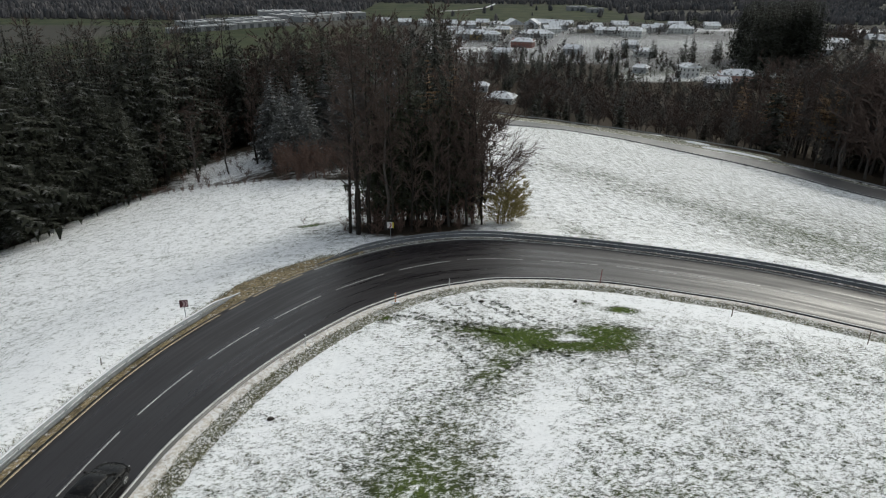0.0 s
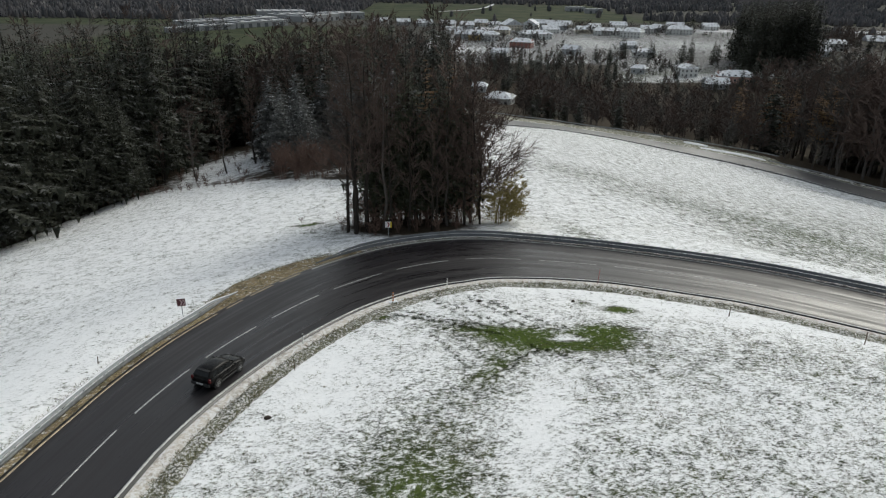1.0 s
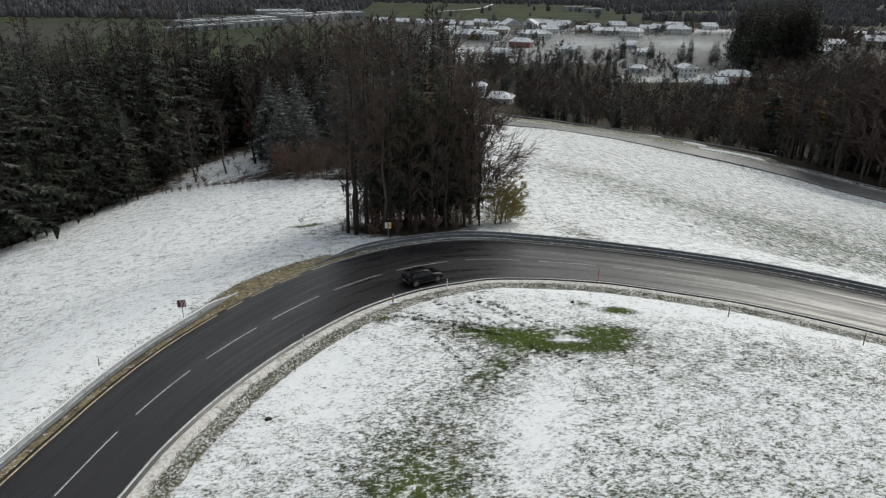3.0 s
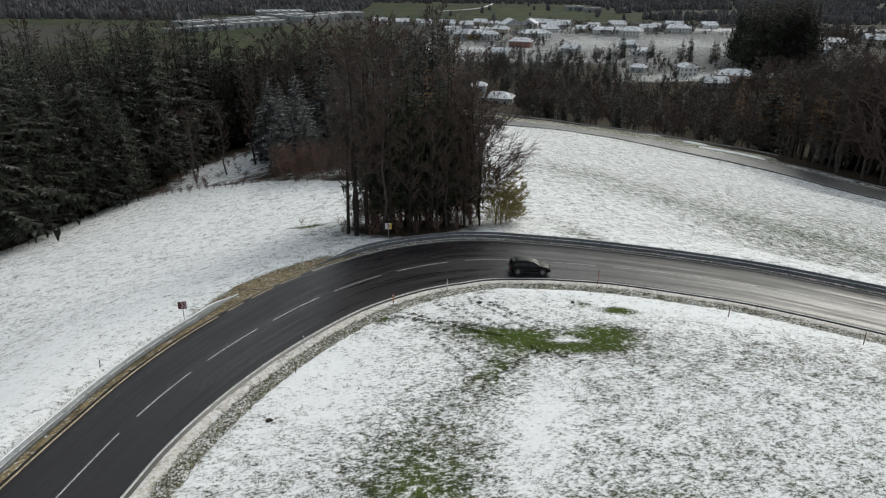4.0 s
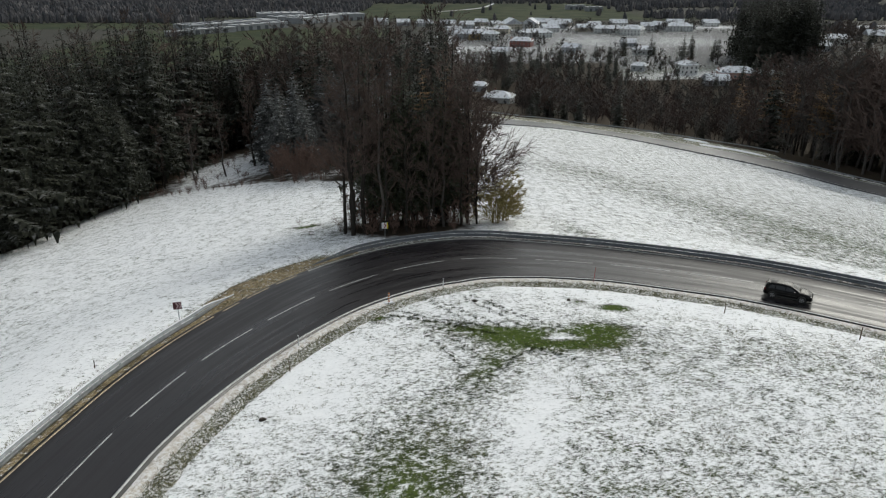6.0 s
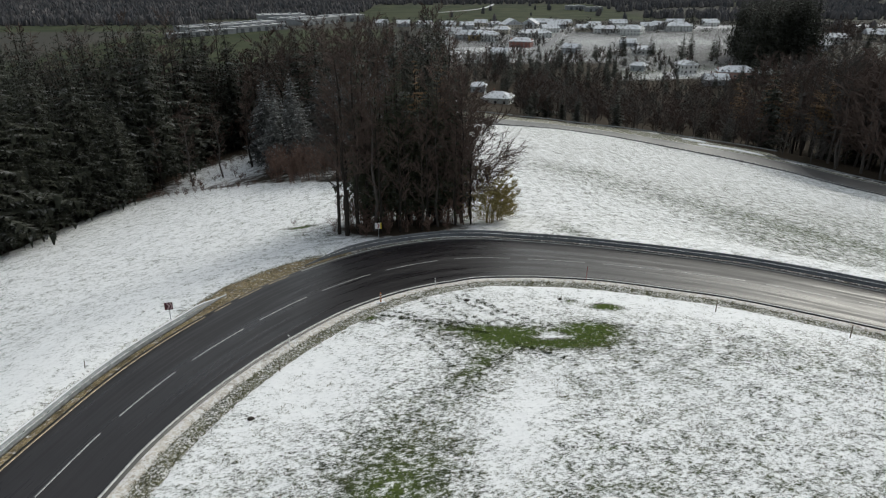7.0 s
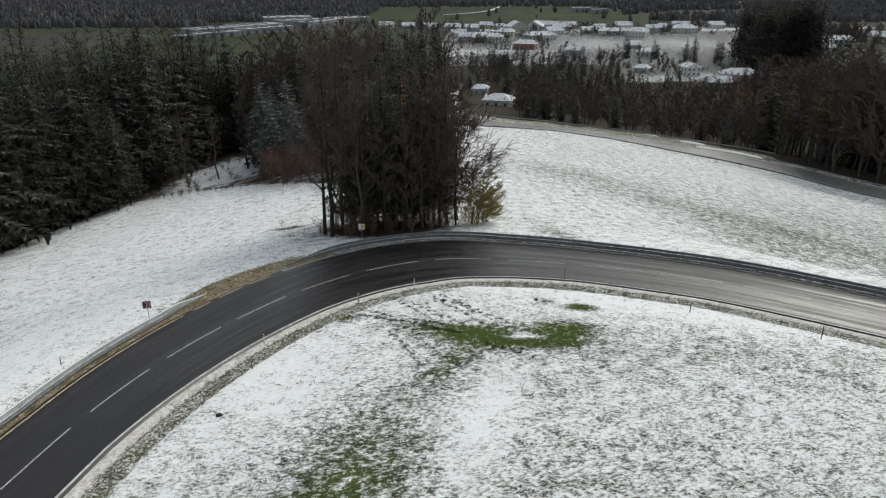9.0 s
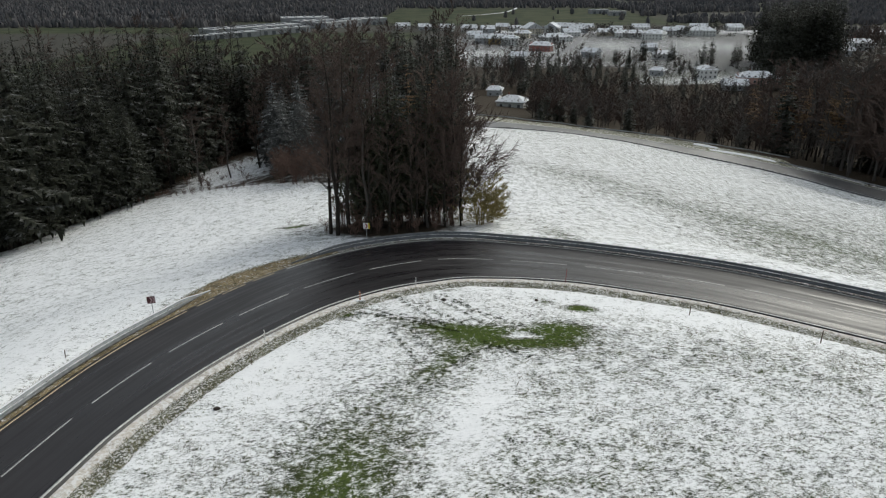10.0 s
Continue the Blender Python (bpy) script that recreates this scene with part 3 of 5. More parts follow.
def build_car():
    car = new("car", None)
    tagged(car, "black compact hatchback driving on the wet road", "car")
    # lower body, x forward, half outline mirrored
    st = [(-2.16, 0.62, 0.42, 0.86, 0.60), (-2.10, 0.78, 0.30, 0.98, 0.72), (-1.75, 0.87, 0.26, 1.02, 0.80), (-1.0, 0.895, 0.24, 1.02, 0.83), (0.0, 0.90, 0.23, 1.00, 0.83),
          (0.8, 0.895, 0.23, 0.98, 0.82), (1.25, 0.885, 0.24, 0.95, 0.78), (1.75, 0.86, 0.26, 0.87, 0.72), (2.08, 0.78, 0.30, 0.76, 0.64), (2.24, 0.62, 0.38, 0.62, 0.52)]
    bm = bmesh.new()
    secs = []
    for x, w, z0, z1, wt in st:
        half = [(x, w * 0.90, z0), (x, w, z0 + 0.14), (x, w, (z0 + z1) / 2 + 0.05), (x, w * 0.975, z1 - 0.08), (x, wt, z1), (x, wt * 0.5, z1 + 0.025)]
        secs.append(half + [(a, -b, c) for a, b, c in reversed(half)] + [half[0]])
    loft(bm, secs)
    bmesh.ops.remove_doubles(bm, verts=bm.verts, dist=0.0005)
    bmesh.ops.recalc_face_normals(bm, faces=bm.faces)
    body = part("body", bm, CAR_BLACK, car, smooth=True)
    # cabin: roof and pillars
    bm = bmesh.new()
    secs = []
    for x, w, z, wb, zb in ((-2.06, 0.62, 1.08, 0.74, 0.96), (-1.86, 0.625, 1.37, 0.78, 0.97), (-1.58, 0.62, 1.475, 0.81, 0.98), (-1.0, 0.615, 1.51, 0.82, 0.98), (-0.35, 0.61, 1.505, 0.82, 0.97),
                            (0.1, 0.595, 1.46, 0.815, 0.965), (0.45, 0.58, 1.33, 0.81, 0.96), (0.8, 0.57, 1.14, 0.79, 0.95), (1.12, 0.56, 0.975, 0.76, 0.93)):
        half = [(x, wb, zb), (x, wb * .5 + (w + .04) * .5, zb * .5 + max(z - .13, zb) * .5), (x, w + .04, max(z - .13, zb + .01)), (x, w, z - .05), (x, w - .08, z - .008), (x, w * .5, z + .015)]
        secs.append(half + [(a, -b, c) for a, b, c in reversed(half)] + [half[0]])
    loft(bm, secs)
    bmesh.ops.remove_doubles(bm, verts=bm.verts, dist=0.0005)
    bmesh.ops.recalc_face_normals(bm, faces=bm.faces)
    part("roof", bm, CAR_BLACK, car, smooth=True)
    # panes, slightly proud
    def pane(name, quad, mat=CAR_GLASS, depth=0.012):
        b = bmesh.new()
        vs = [b.verts.new(p) for p in quad]
        f = b.faces.new(vs)
        b.normal_update()
        ex = bmesh.ops.extrude_face_region(b, geom=[f])
        mv = [v for v in ex["geom"] if isinstance(v, bmesh.types.BMVert)]
        bmesh.ops.translate(b, vec=f.normal * depth, verts=mv)
        bmesh.ops.recalc_face_normals(b, faces=b.faces)
        return part(name, b, mat, car)
    for sgn in (1, -1):
        for xa, xb, ta, tb in ((-1.78, -1.20, -1.56, -1.18), (-1.12, -0.26, -1.10, -0.28), (-0.18, 0.74, -0.20, 0.22)):
            q = [(xa, sgn * .818, 1.0), (xb, sgn * .818, 1.0), (tb, sgn * .672, 1.35), (ta, sgn * .672, 1.36)]
            pane("side_window", q if sgn < 0 else list(reversed(q)))
    pane("windscreen", [(1.03, -0.64, 1.03), (1.03, 0.64, 1.03), (0.36, 0.52, 1.385), (0.36, -0.52, 1.385)])
    pane("rear_window", [(-2.065, 0.58, 1.12), (-2.065, -0.58, 1.12), (-1.86, -0.52, 1.40), (-1.86, 0.52, 1.40)])
    bm = bmesh.new()
    box(bm, -1.80, 0, 1.445, 0.30, 1.06, 0.035, bevel=0.014)
    part("spoiler", bm, CAR_BLACK, car)
    for sgn in (1, -1):
        for x in (-1.33, 1.33):
            # black disc in place of the arch's shaded hollow; the body is uncut
            bm = bmesh.new()
            cyl(bm, (x, sgn * .80, .36), (x, sgn * .903, .36), .41, .405, 24)
            part("wheel_arch", bm, CAR_TRIM, car)
        bm = bmesh.new()
        box(bm, 0.62, sgn * 0.98, 1.05, 0.14, 0.18, 0.13, bevel=0.03)
        part("wing_mirror", bm, CAR_BLACK, car)
        bm = bmesh.new()
        box(bm, -2.08, sgn * 0.70, 0.86, 0.14, 0.22, 0.30, bevel=0.03)
        part("tail_light", bm, RED_LENS, car, "dark red tail light")
        bm = bmesh.new()
        box(bm, 2.07, sgn * 0.60, 0.70, 0.16, 0.28, 0.11, bevel=0.03)
        part("headlight", bm, CLEAR_LENS, car)
        bm = bmesh.new()
        box(bm, 0.0, sgn * 0.895, 0.33, 2.0, 0.06, 0.14, bevel=0.02)
        part("side_sill", bm, CAR_TRIM, car)
        bm = bmesh.new()
        box(bm, -0.1, sgn * 0.905, 0.62, 1.9, 0.02, 0.06, bevel=.006)
        part("door_strip", bm, CAR_TRIM, car)
        for x in (0.15, -0.75):
            bm = bmesh.new()
            box(bm, x - 0.2, sgn * 0.915, 0.86, 0.18, 0.03, 0.03, bevel=0.008)
            part("door_handle", bm, CAR_BLACK, car)
    bm = bmesh.new()
    box(bm, -2.15, 0, 0.50, 0.14, 1.55, 0.22, bevel=0.04)
    part("rear_bumper", bm, CAR_TRIM, car)
    bm = bmesh.new()
    box(bm, 2.19, 0, 0.44, 0.14, 1.45, 0.22, bevel=0.04)
    part("front_bumper", bm, CAR_TRIM, car)
    bm = bmesh.new()
    box(bm, 2.225, 0, 0.66, 0.04, 0.85, 0.12, bevel=0.01)
    part("grille", bm, CAR_TRIM, car)
    bm = bmesh.new()
    box(bm, -2.235, 0, 0.56, 0.02, 0.52, 0.115)
    plate = part("number_plate", bm, PLATE, car, "white number plate")
    bm = bmesh.new()
    box(bm, -2.248, 0, 0.56, 0.006, 0.36, 0.05)
    part("plate_bar", bm, PLATE_BAR, plate)
    wheels = []
    for x in (-1.33, 1.33):
        for sgn in (1, -1):
            w = new("wheel", None)
            w.parent = car
            bm = bmesh.new()
            prof = [(0.215, -0.10), (0.30, -0.115), (0.335, -0.085), (0.342, 0.0), (0.335, 0.085), (0.30, 0.115), (0.215, 0.10)]
            N = 24
            rows = [[bm.verts.new((r * math.cos(k * math.tau / N), y, r * math.sin(k * math.tau / N))) for r, y in prof] for k in range(N)]
            for k in range(N):
                a, b = rows[k], rows[(k + 1) % N]
                for i in range(len(prof) - 1):
                    bm.faces.new((a[i], a[i + 1], b[i + 1], b[i]))
            bmesh.ops.recalc_face_normals(bm, faces=bm.faces)
            part("tyre", bm, TYRE, w, smooth=True)
            bm = bmesh.new()
            y = sgn * 0.085
            for k in range(5):
                box(bm, 0, y, 0.12, 0.055, 0.03, 0.20, pose(0, 0, 0, 0, k * 72, 0), bevel=0.006)
            cyl(bm, (0, y - 0.02, 0), (0, y + 0.02, 0), 0.05, 0.05, 12)
            for k in range(24):
                a0, a1 = k * math.tau / 24, (k + 1) * math.tau / 24
                q = [(r * math.cos(a), yy, r * math.sin(a)) for r, a, yy in ((0.20, a0, y - 0.02), (0.225, a0, y + sgn * 0.02), (0.225, a1, y + sgn * 0.02), (0.20, a1, y - 0.02))]
                bm.faces.new([bm.verts.new(p) for p in q])
            cyl(bm, (0, -0.02, 0), (0, 0.02, 0), 0.215, 0.215, 20)
            part("rim", bm, RIM, w, "silver five-spoke alloy rim")
            w.matrix_basis = pose(x, sgn * 0.815, 0.342)
            wheels.append((w, x, sgn))
    return car, wheels


CAR, WHEELS = build_car()
CAR.scale = (0.955, 0.97, 0.97)


# ------------------------------------------------------------------ trees
def tube(V, F, pts, radii, n):
    """append a tapered tube through pts to the vertex and face lists"""
    base = len(V)
    for i, (p, r) in enumerate(zip(pts, radii)):
        d = (pts[min(i + 1, len(pts) - 1)] - pts[max(i - 1, 0)]).normalized()
        a = d.orthogonal().normalized()
        b = d.cross(a)
        for k in range(n):
            ang = k * math.tau / n
            V.append(p + (a * math.cos(ang) + b * math.sin(ang)) * r)
    for i in range(len(pts) - 1):
        for k in range(n):
            F.append((base + i * n + k, base + i * n + (k + 1) % n, base + (i + 1) * n + (k + 1) % n, base + (i + 1) * n + k))


def conifer(name, seed, h, spread, mat, label, whorls=28, low=0.1, thin=1.0, droop=0.3, K=6, frond=0.34):
    rnd = random.Random(seed)
    tree = new(name, None)
    V, F = [], []
    lean = Vector((rnd.uniform(-.02, .02), rnd.uniform(-.02, .02), 0))
    pts = [Vector((0, 0, -0.6)) + (lean * h + Vector((0, 0, h + 0.6))) * u for u in (0, .08, .3, .6, .85, 1)]
    tube(V, F, pts, [h * .013, h * .011, h * .009, h * .006, h * .003, 0.01], 6)
    raw("trunk", V, F, BARK_TRUNK, tree)
    V, F = [], []
    for w in range(whorls):
        u = low + (1 - low) * (w + rnd.uniform(-.3, .3)) / whorls
        z = h * min(u, 0.985)
        L0 = spread * (1 - u) ** 0.8 * rnd.uniform(.8, 1.15) * (0.75 if u < low + 0.12 else 1.0) + 0.25
        nb = rnd.choice((6, 7, 8))
        a0 = rnd.uniform(0, 6.3)
        for b in range(nb):
            if rnd.random() > thin:
                continue
            a = a0 + b * math.tau / nb + rnd.uniform(-.25, .25)
            L = L0 * rnd.uniform(.65, 1.2)
            out, side = Vector((math.cos(a), math.sin(a), 0)), Vector((-math.sin(a), math.cos(a), 0))
            zz = z + rnd.uniform(-.4, .4)
            org = lean * zz + Vector((0, 0, zz))
            dr = droop * rnd.uniform(.6, 1.5)
            line = [org + out * (L * t) + Vector((0, 0, L * (-dr * t + 0.14 * t * t * t + 0.05))) for t in [i / K for i in range(K + 1)]]
            for i in range(K):
                wd = L * frond * (1 - 0.75 * i / K) * rnd.uniform(.6, 1.3)
                for sg in (1, -1):
                    tip = line[i] + side * (sg * wd) + out * (L * 0.16) - Vector((0, 0, wd * rnd.uniform(.15, .6)))
                    k = len(V)
                    V += [line[i], line[i + 1], tip]
                    F.append((k, k + 1, k + 2))
                if i % (2 if K < 8 else 3) == 1:
                    k = len(V)
                    V += [line[i], line[i + 1], (line[i] + line[i + 1]) / 2 - Vector((rnd.uniform(-.1, .1), rnd.uniform(-.1, .1), L * rnd.uniform(.14, .3)))]
                    F.append((k, k + 1, k + 2))
    raw("crown", V, F, mat, tree)
    return tagged(tree, label, "tree")


def leafless(name, seed, h, spread, bark, twigmat, label, first=0.3, limbs=24, stems=1, up=0.75, twigs=7, thick=0.022, lite=False):
    rnd = random.Random(seed)
    tree = new(name, None)
    TV, TF, V, F = [], [], [], []

    def rv(s):
        return Vector((rnd.uniform(-s, s), rnd.uniform(-s, s), rnd.uniform(-s, s)))

    def twig(p, d, L):
        m, e = p + d * L * .55 + rv(.06) * L, p + d * L + rv(.25) * L + Vector((0, 0, .1 * L))
        w = d.orthogonal().normalized() * thick
        k = len(V)
        V.extend([p - w, p + w, m + w * .7, m - w * .7, e])
        F.extend([(k, k + 1, k + 2, k + 3), (k + 3, k + 2, k + 4)])

    for st in range(stems):
        a = rnd.uniform(0, 6.3)
        hh = h * (rnd.uniform(.75, 1.0) if stems > 1 else 1)
        sway = Vector((math.cos(a), math.sin(a), 0)) * (spread * rnd.uniform(.3, .7) if stems > 1 else h * rnd.uniform(0, .04))
        base = Vector((rnd.uniform(-.4, .4), rnd.uniform(-.4, .4), 0)) if stems > 1 else Vector()
        pts = [base + Vector((0, 0, -0.5))] + [base + sway * u * u + Vector((0, 0, hh * u)) + rv(.012) * hh for u in (.0, .2, .4, .6, .8, 1.0)]
        r0 = (h * .012 if stems == 1 else h * .007)
        tube(TV, TF, pts, [r0 * 1.15, r0, r0 * .85, r0 * .65, r0 * .45, r0 * .25, 0.012], 6 if stems == 1 else 4)
        for i in range(max(3, limbs // stems)):
            u = first + (1 - first) * (i + rnd.random()) / max(3, limbs // stems)
            j = min(int(u * 5) + 1, 5)
            f = u * 5 - (j - 1)
            p = pts[j].lerp(pts[min(j + 1, 6)], f)
            az = rnd.uniform(0, 6.3)
            L = spread * (1.15 - 0.75 * u) * rnd.uniform(.6, 1.15) / (1 if stems == 1 else 1.8)
            d = Vector((math.cos(az), math.sin(az), up * rnd.uniform(.6, 1.5))).normalized()
            q = [p, p + d * L * .5 + rv(.06) * L, p + d * L + rv(.1) * L + Vector((0, 0, .12 * L))]
            tube(V, F, q, [r0 * .32 * (1.2 - u), r0 * .2 * (1.2 - u), .012], 3)
            for s in range(6):
                t = rnd.uniform(.25, 1)
                sp = q[0].lerp(q[1], t * 2) if t < .5 else q[1].lerp(q[2], t * 2 - 1)
                sdv = (d + rv(.8) + Vector((0, 0, .25))).normalized()
                sl = L * rnd.uniform(.25, .5)
                se = sp + sdv * sl
                if lite:
                    twig(sp, sdv, sl)
                else:
                    tube(V, F, [sp, sp + sdv * sl * .5 + rv(.08) * sl, se], [.03, .022, .01], 3)
                for k in range(twigs):
                    tp = sp.lerp(se, rnd.uniform(.15, 1))
                    twig(tp, (sdv + rv(.75)).normalized(), sl * rnd.uniform(.35, .75))
    raw("trunk", TV, TF, bark, tree)
    raw("crown", V, F, twigmat, tree)
    return tagged(tree, label, "tree")


PROTO = {
    "spruce": [conifer("spruce_tree", 11 + i, 28, 6.2 + .5 * i, NEEDLE, "tall dark green spruce with a dusting of snow", low=0.05 + .02 * i, whorls=29, K=8, frond=.26) for i in range(4)],
    "far_spruce": [conifer("spruce_tree", 21 + i, 28, 6.8, NEEDLE, "dark spruce standing beyond the lower road", low=0.05, whorls=18, K=3, frond=.45) for i in range(3)],
    "thin_spruce": [conifer("spruce_tree", 31 + i, 24, 4.6, NEEDLE_OLIVE_LIT, "slender olive-green spruce in the roadside grove", low=0.16, thin=.9, whorls=31, K=8, frond=.25) for i in range(2)],
    "frosted": [conifer("fir_tree", 41 + i, 20, 6.0, NEEDLE_BLUE, "blue-grey fir with frosted snowy branches", low=.04) for i in range(2)],
    "far_scrub": [leafless("shrub", 141 + i, 6, 3.6, BARK, BARK, "dark leafless bush in a garden", first=.05, limbs=10, twigs=3, thick=.18, lite=True) for i in range(3)],
    "larch": [conifer("larch_tree", 51 + i, 26, 4.8, LARCH, "rust-brown larch in winter beside the road", low=.3, thin=.6, droop=.15) for i in range(2)],
    "bare": [leafless("bare_tree", 61 + i, 24, 6.0, BARK_TRUNK, BARK if i == 0 else BARK_RED, "tall leafless deciduous tree with fine brown twigs", first=.28, limbs=36, twigs=6, thick=.034) for i in range(3)],
    "far_bare": [leafless("bare_tree", 66 + i, 24, 8.5, BARK, (BARK_RED, BARK, BARK_RED)[i], "leafless brown deciduous tree in the lower wood", first=.08, limbs=20, twigs=4, thick=.13, lite=True) for i in range(3)],
    "slim": [leafless("bare_tree", 71 + i, 17, 3.2, BARK_TRUNK if i else BARK, BARK_RED, "slim leafless tree with a thin greyish trunk", first=.25, limbs=24) for i in range(2)],
    "round": [leafless("bare_tree", 81, 16, 7.0, BARK_TRUNK, BARK_RED, "broad leafless tree with wide rounded crown", first=.12, limbs=64, up=.55, twigs=10, thick=.027)],
    "shrub": [leafless("shrub", 91 + i, 5.2, 3.6, TWIG_RED, TWIG_RED, "leafless reddish-brown shrub at the wood's edge", first=.12, limbs=27, stems=9, twigs=4, thick=.034) for i in range(2)],
    "straw": [leafless("shrub", 95, 6.5, 4.4, BARK_STRAW, BARK_STRAW, "straw-yellow leafless shrub beside the grove", first=.0, limbs=96, stems=16, up=.4, twigs=8, thick=.022)],
}
TREE_RND = random.Random(5)
FAR = {}


def join_far(kind, name, label):
    """all distant trees of a kind as one mesh: bark faces first, then crowns"""
    cos, idx, sizes, mats, base = [], [], [], [], 0
    table, mat_list = {}, []
    for src, m in FAR[kind]:
        M = np.array(m)
        for o in src.children:
            me = o.data
            c = np.empty(len(me.vertices) * 3, np.float32)
            me.vertices.foreach_get("co", c)
            c = c.reshape(-1, 3) @ M[:3, :3].T + M[:3, 3]
            li = np.empty(len(me.loops), np.int32)
            me.loops.foreach_get("vertex_index", li)
            sz = np.empty(len(me.polygons), np.int32)
            me.polygons.foreach_get("loop_total", sz)
            mt = me.materials[0]
            if mt.name not in table:
                table[mt.name] = len(mat_list)
                mat_list.append(mt)
            cos.append(c)
            idx.append(li + base)
            sizes.append(sz)
            mats.append(np.full(len(sz), table[mt.name], np.int32))
            base += len(c)
    cos, idx, sizes, mats = (np.concatenate(a) for a in (cos, idx, sizes, mats))
    me = bpy.data.meshes.new(name)
    me.vertices.add(len(cos))
    me.vertices.foreach_set("co", cos.astype(np.float32).ravel())
    me.loops.add(len(idx))
    me.loops.foreach_set("vertex_index", idx)
    me.polygons.add(len(sizes))
    me.polygons.foreach_set("loop_start", np.r_[0, np.cumsum(sizes)[:-1]].astype(np.int32))
    me.polygons.foreach_set("material_index", mats)
    me.update(calc_edges=True)
    tagged(link(name, me, mat_list), label, "woods", kind="stuff")


def tree(kind, x, y, h, group):
    ps = PROTO[kind]
    src = ps[TREE_RND.randrange(len(ps))]
    tall = {"far_scrub": 6, "far_spruce": 28, "far_bare": 24, "spruce": 28, "thin_spruce": 24, "frosted": 20, "larch": 26, "bare": 24, "slim": 17, "round": 16, "shrub": 5.2, "straw": 6.5}[kind]
    z = ground_at(x, y)
    if kind.startswith("far_"):
        k = h / tall
        FAR.setdefault(kind, []).append((src, pose(x, y, z, 0, 0, TREE_RND.uniform(0, 360)) @ Matrix.Diagonal((k * TREE_RND.uniform(.95, 1.35), k * TREE_RND.uniform(.95, 1.35), k, 1))))
        return None
    ob = copy_thing(src, pose(x, y, z, 0, 0, TREE_RND.uniform(0, 360)))
    k = h / tall
    ob.scale = (k * TREE_RND.uniform(.9, 1.12), k * TREE_RND.uniform(.9, 1.12), k)
    tagged(ob, group=group)
    return ob


# roadside grove
for kind, x, y, h in (("bare", -10.6, 76.6, 22.5), ("bare", -9.2, 78.0, 23.5), ("bare", -11.6, 78.4, 20), ("bare", -8.4, 80.5, 24), ("slim", -7.2, 78.6, 20), ("bare", -6.8, 83.5, 23.5), ("bare", -4.8, 84.0, 22.5), ("thin_spruce", -4.6, 81.6, 20), ("thin_spruce", -1.0, 82.6, 19), ("bare", -11.0, 80.5, 20), ("thin_spruce", -8.6, 80.8, 13), ("thin_spruce", -7.2, 80.0, 14), ("bare", 0.4, 82.2, 20.5),
                      ("thin_spruce", -5.4, 80.5, 19), ("spruce", -3.6, 83.5, 20.5), ("thin_spruce", -1.8, 81.2, 17), ("spruce", -0.2, 85.5, 20), ("thin_spruce", 1.6, 83.0, 18), ("thin_spruce", -9.6, 86.8, 25), ("thin_spruce", -9.2, 82.6, 15), ("thin_spruce", -7.8, 84.2, 18), ("shrub", -10.4, 80.8, 4.6), ("shrub", -11.4, 82.6, 5.0), ("thin_spruce", -3.0, 80.9, 17.5), ("thin_spruce", 0.0, 81.8, 17), ("thin_spruce", -6.8, 82.2, 19),
                      ("thin_spruce", -4.4, 88.0, 20.5), ("spruce", 3.0, 87.5, 21), ("larch", 0.8, 84.8, 20), ("larch", -2.6, 86.5, 21), ("bare", 3.4, 82.0, 18), ("slim", 0.2, 80.2, 14), ("slim", 2.4, 80.6, 13),
                      ("slim", -3.6, 79.6, 15), ("slim", -1.0, 79.2, 15), ("round", 3.4, 83.0, 17), ("round", 4.6, 84.6, 15), ("bare", 3.4, 85.6, 18), ("bare", 4.6, 87.0, 16), ("slim", 4.4, 81.6, 12),
                      ("straw", 7.0, 82.8, 7.0), ("straw", 8.4, 84.2, 5.5), ("shrub", -6.0, 79.2, 3.5), ("shrub", -2.0, 79.8, 3.2), ("shrub", 1.2, 80.4, 3.4), ("shrub", 3.4, 81.0, 3.2), ("shrub", -4.4, 80.6, 3.6),
                      ("shrub", -10.6, 78.6, 2.2), ("shrub", -8.0, 78.4, 3.2), ("shrub", -19.0, 85.4, 1.0), ("shrub", -12.6, 79.4, 2.4), ("shrub", -9.0, 77.0, 2.0), ("shrub", -8.4, 79.4, 4.0), ("shrub", -8.2, 75.6, 1.9), ("shrub", -5.6, 76.4, 2.2), ("shrub", -3.4, 76.8, 2.4), ("shrub", -0.8, 76.8, 2.2), ("shrub", 1.6, 77.2, 2.0), ("slim", -6.4, 76.8, 15), ("slim", -4.2, 77.2, 14), ("slim", -1.4, 77.4, 13),
                      ("shrub", -7.0, 80.8, 5.0), ("shrub", -4.0, 82.2, 5.5), ("shrub", -0.6, 82.4, 5.0), ("shrub", 2.4, 82.6, 5.0), ("shrub", -9.4, 82.4, 5.0), ("shrub", -2.2, 84.6, 6.0), ("shrub", 0.8, 86.4, 6.0), ("shrub", -6.2, 85.6, 6.0)):
    tree(kind, x, y, h, "trees of the roadside grove")


def scatter(n, x0, x1, y0, y1, gap, rnd, ok):
    got = []
    for _ in range(n * 30):
        if len(got) >= n:
            break
        x, y = rnd.uniform(x0, x1), rnd.uniform(y0, y1)
        if ok(x, y) and all((x - a) ** 2 + (y - b) ** 2 > gap * gap for a, b in got):
            got.append((x, y))
    return got


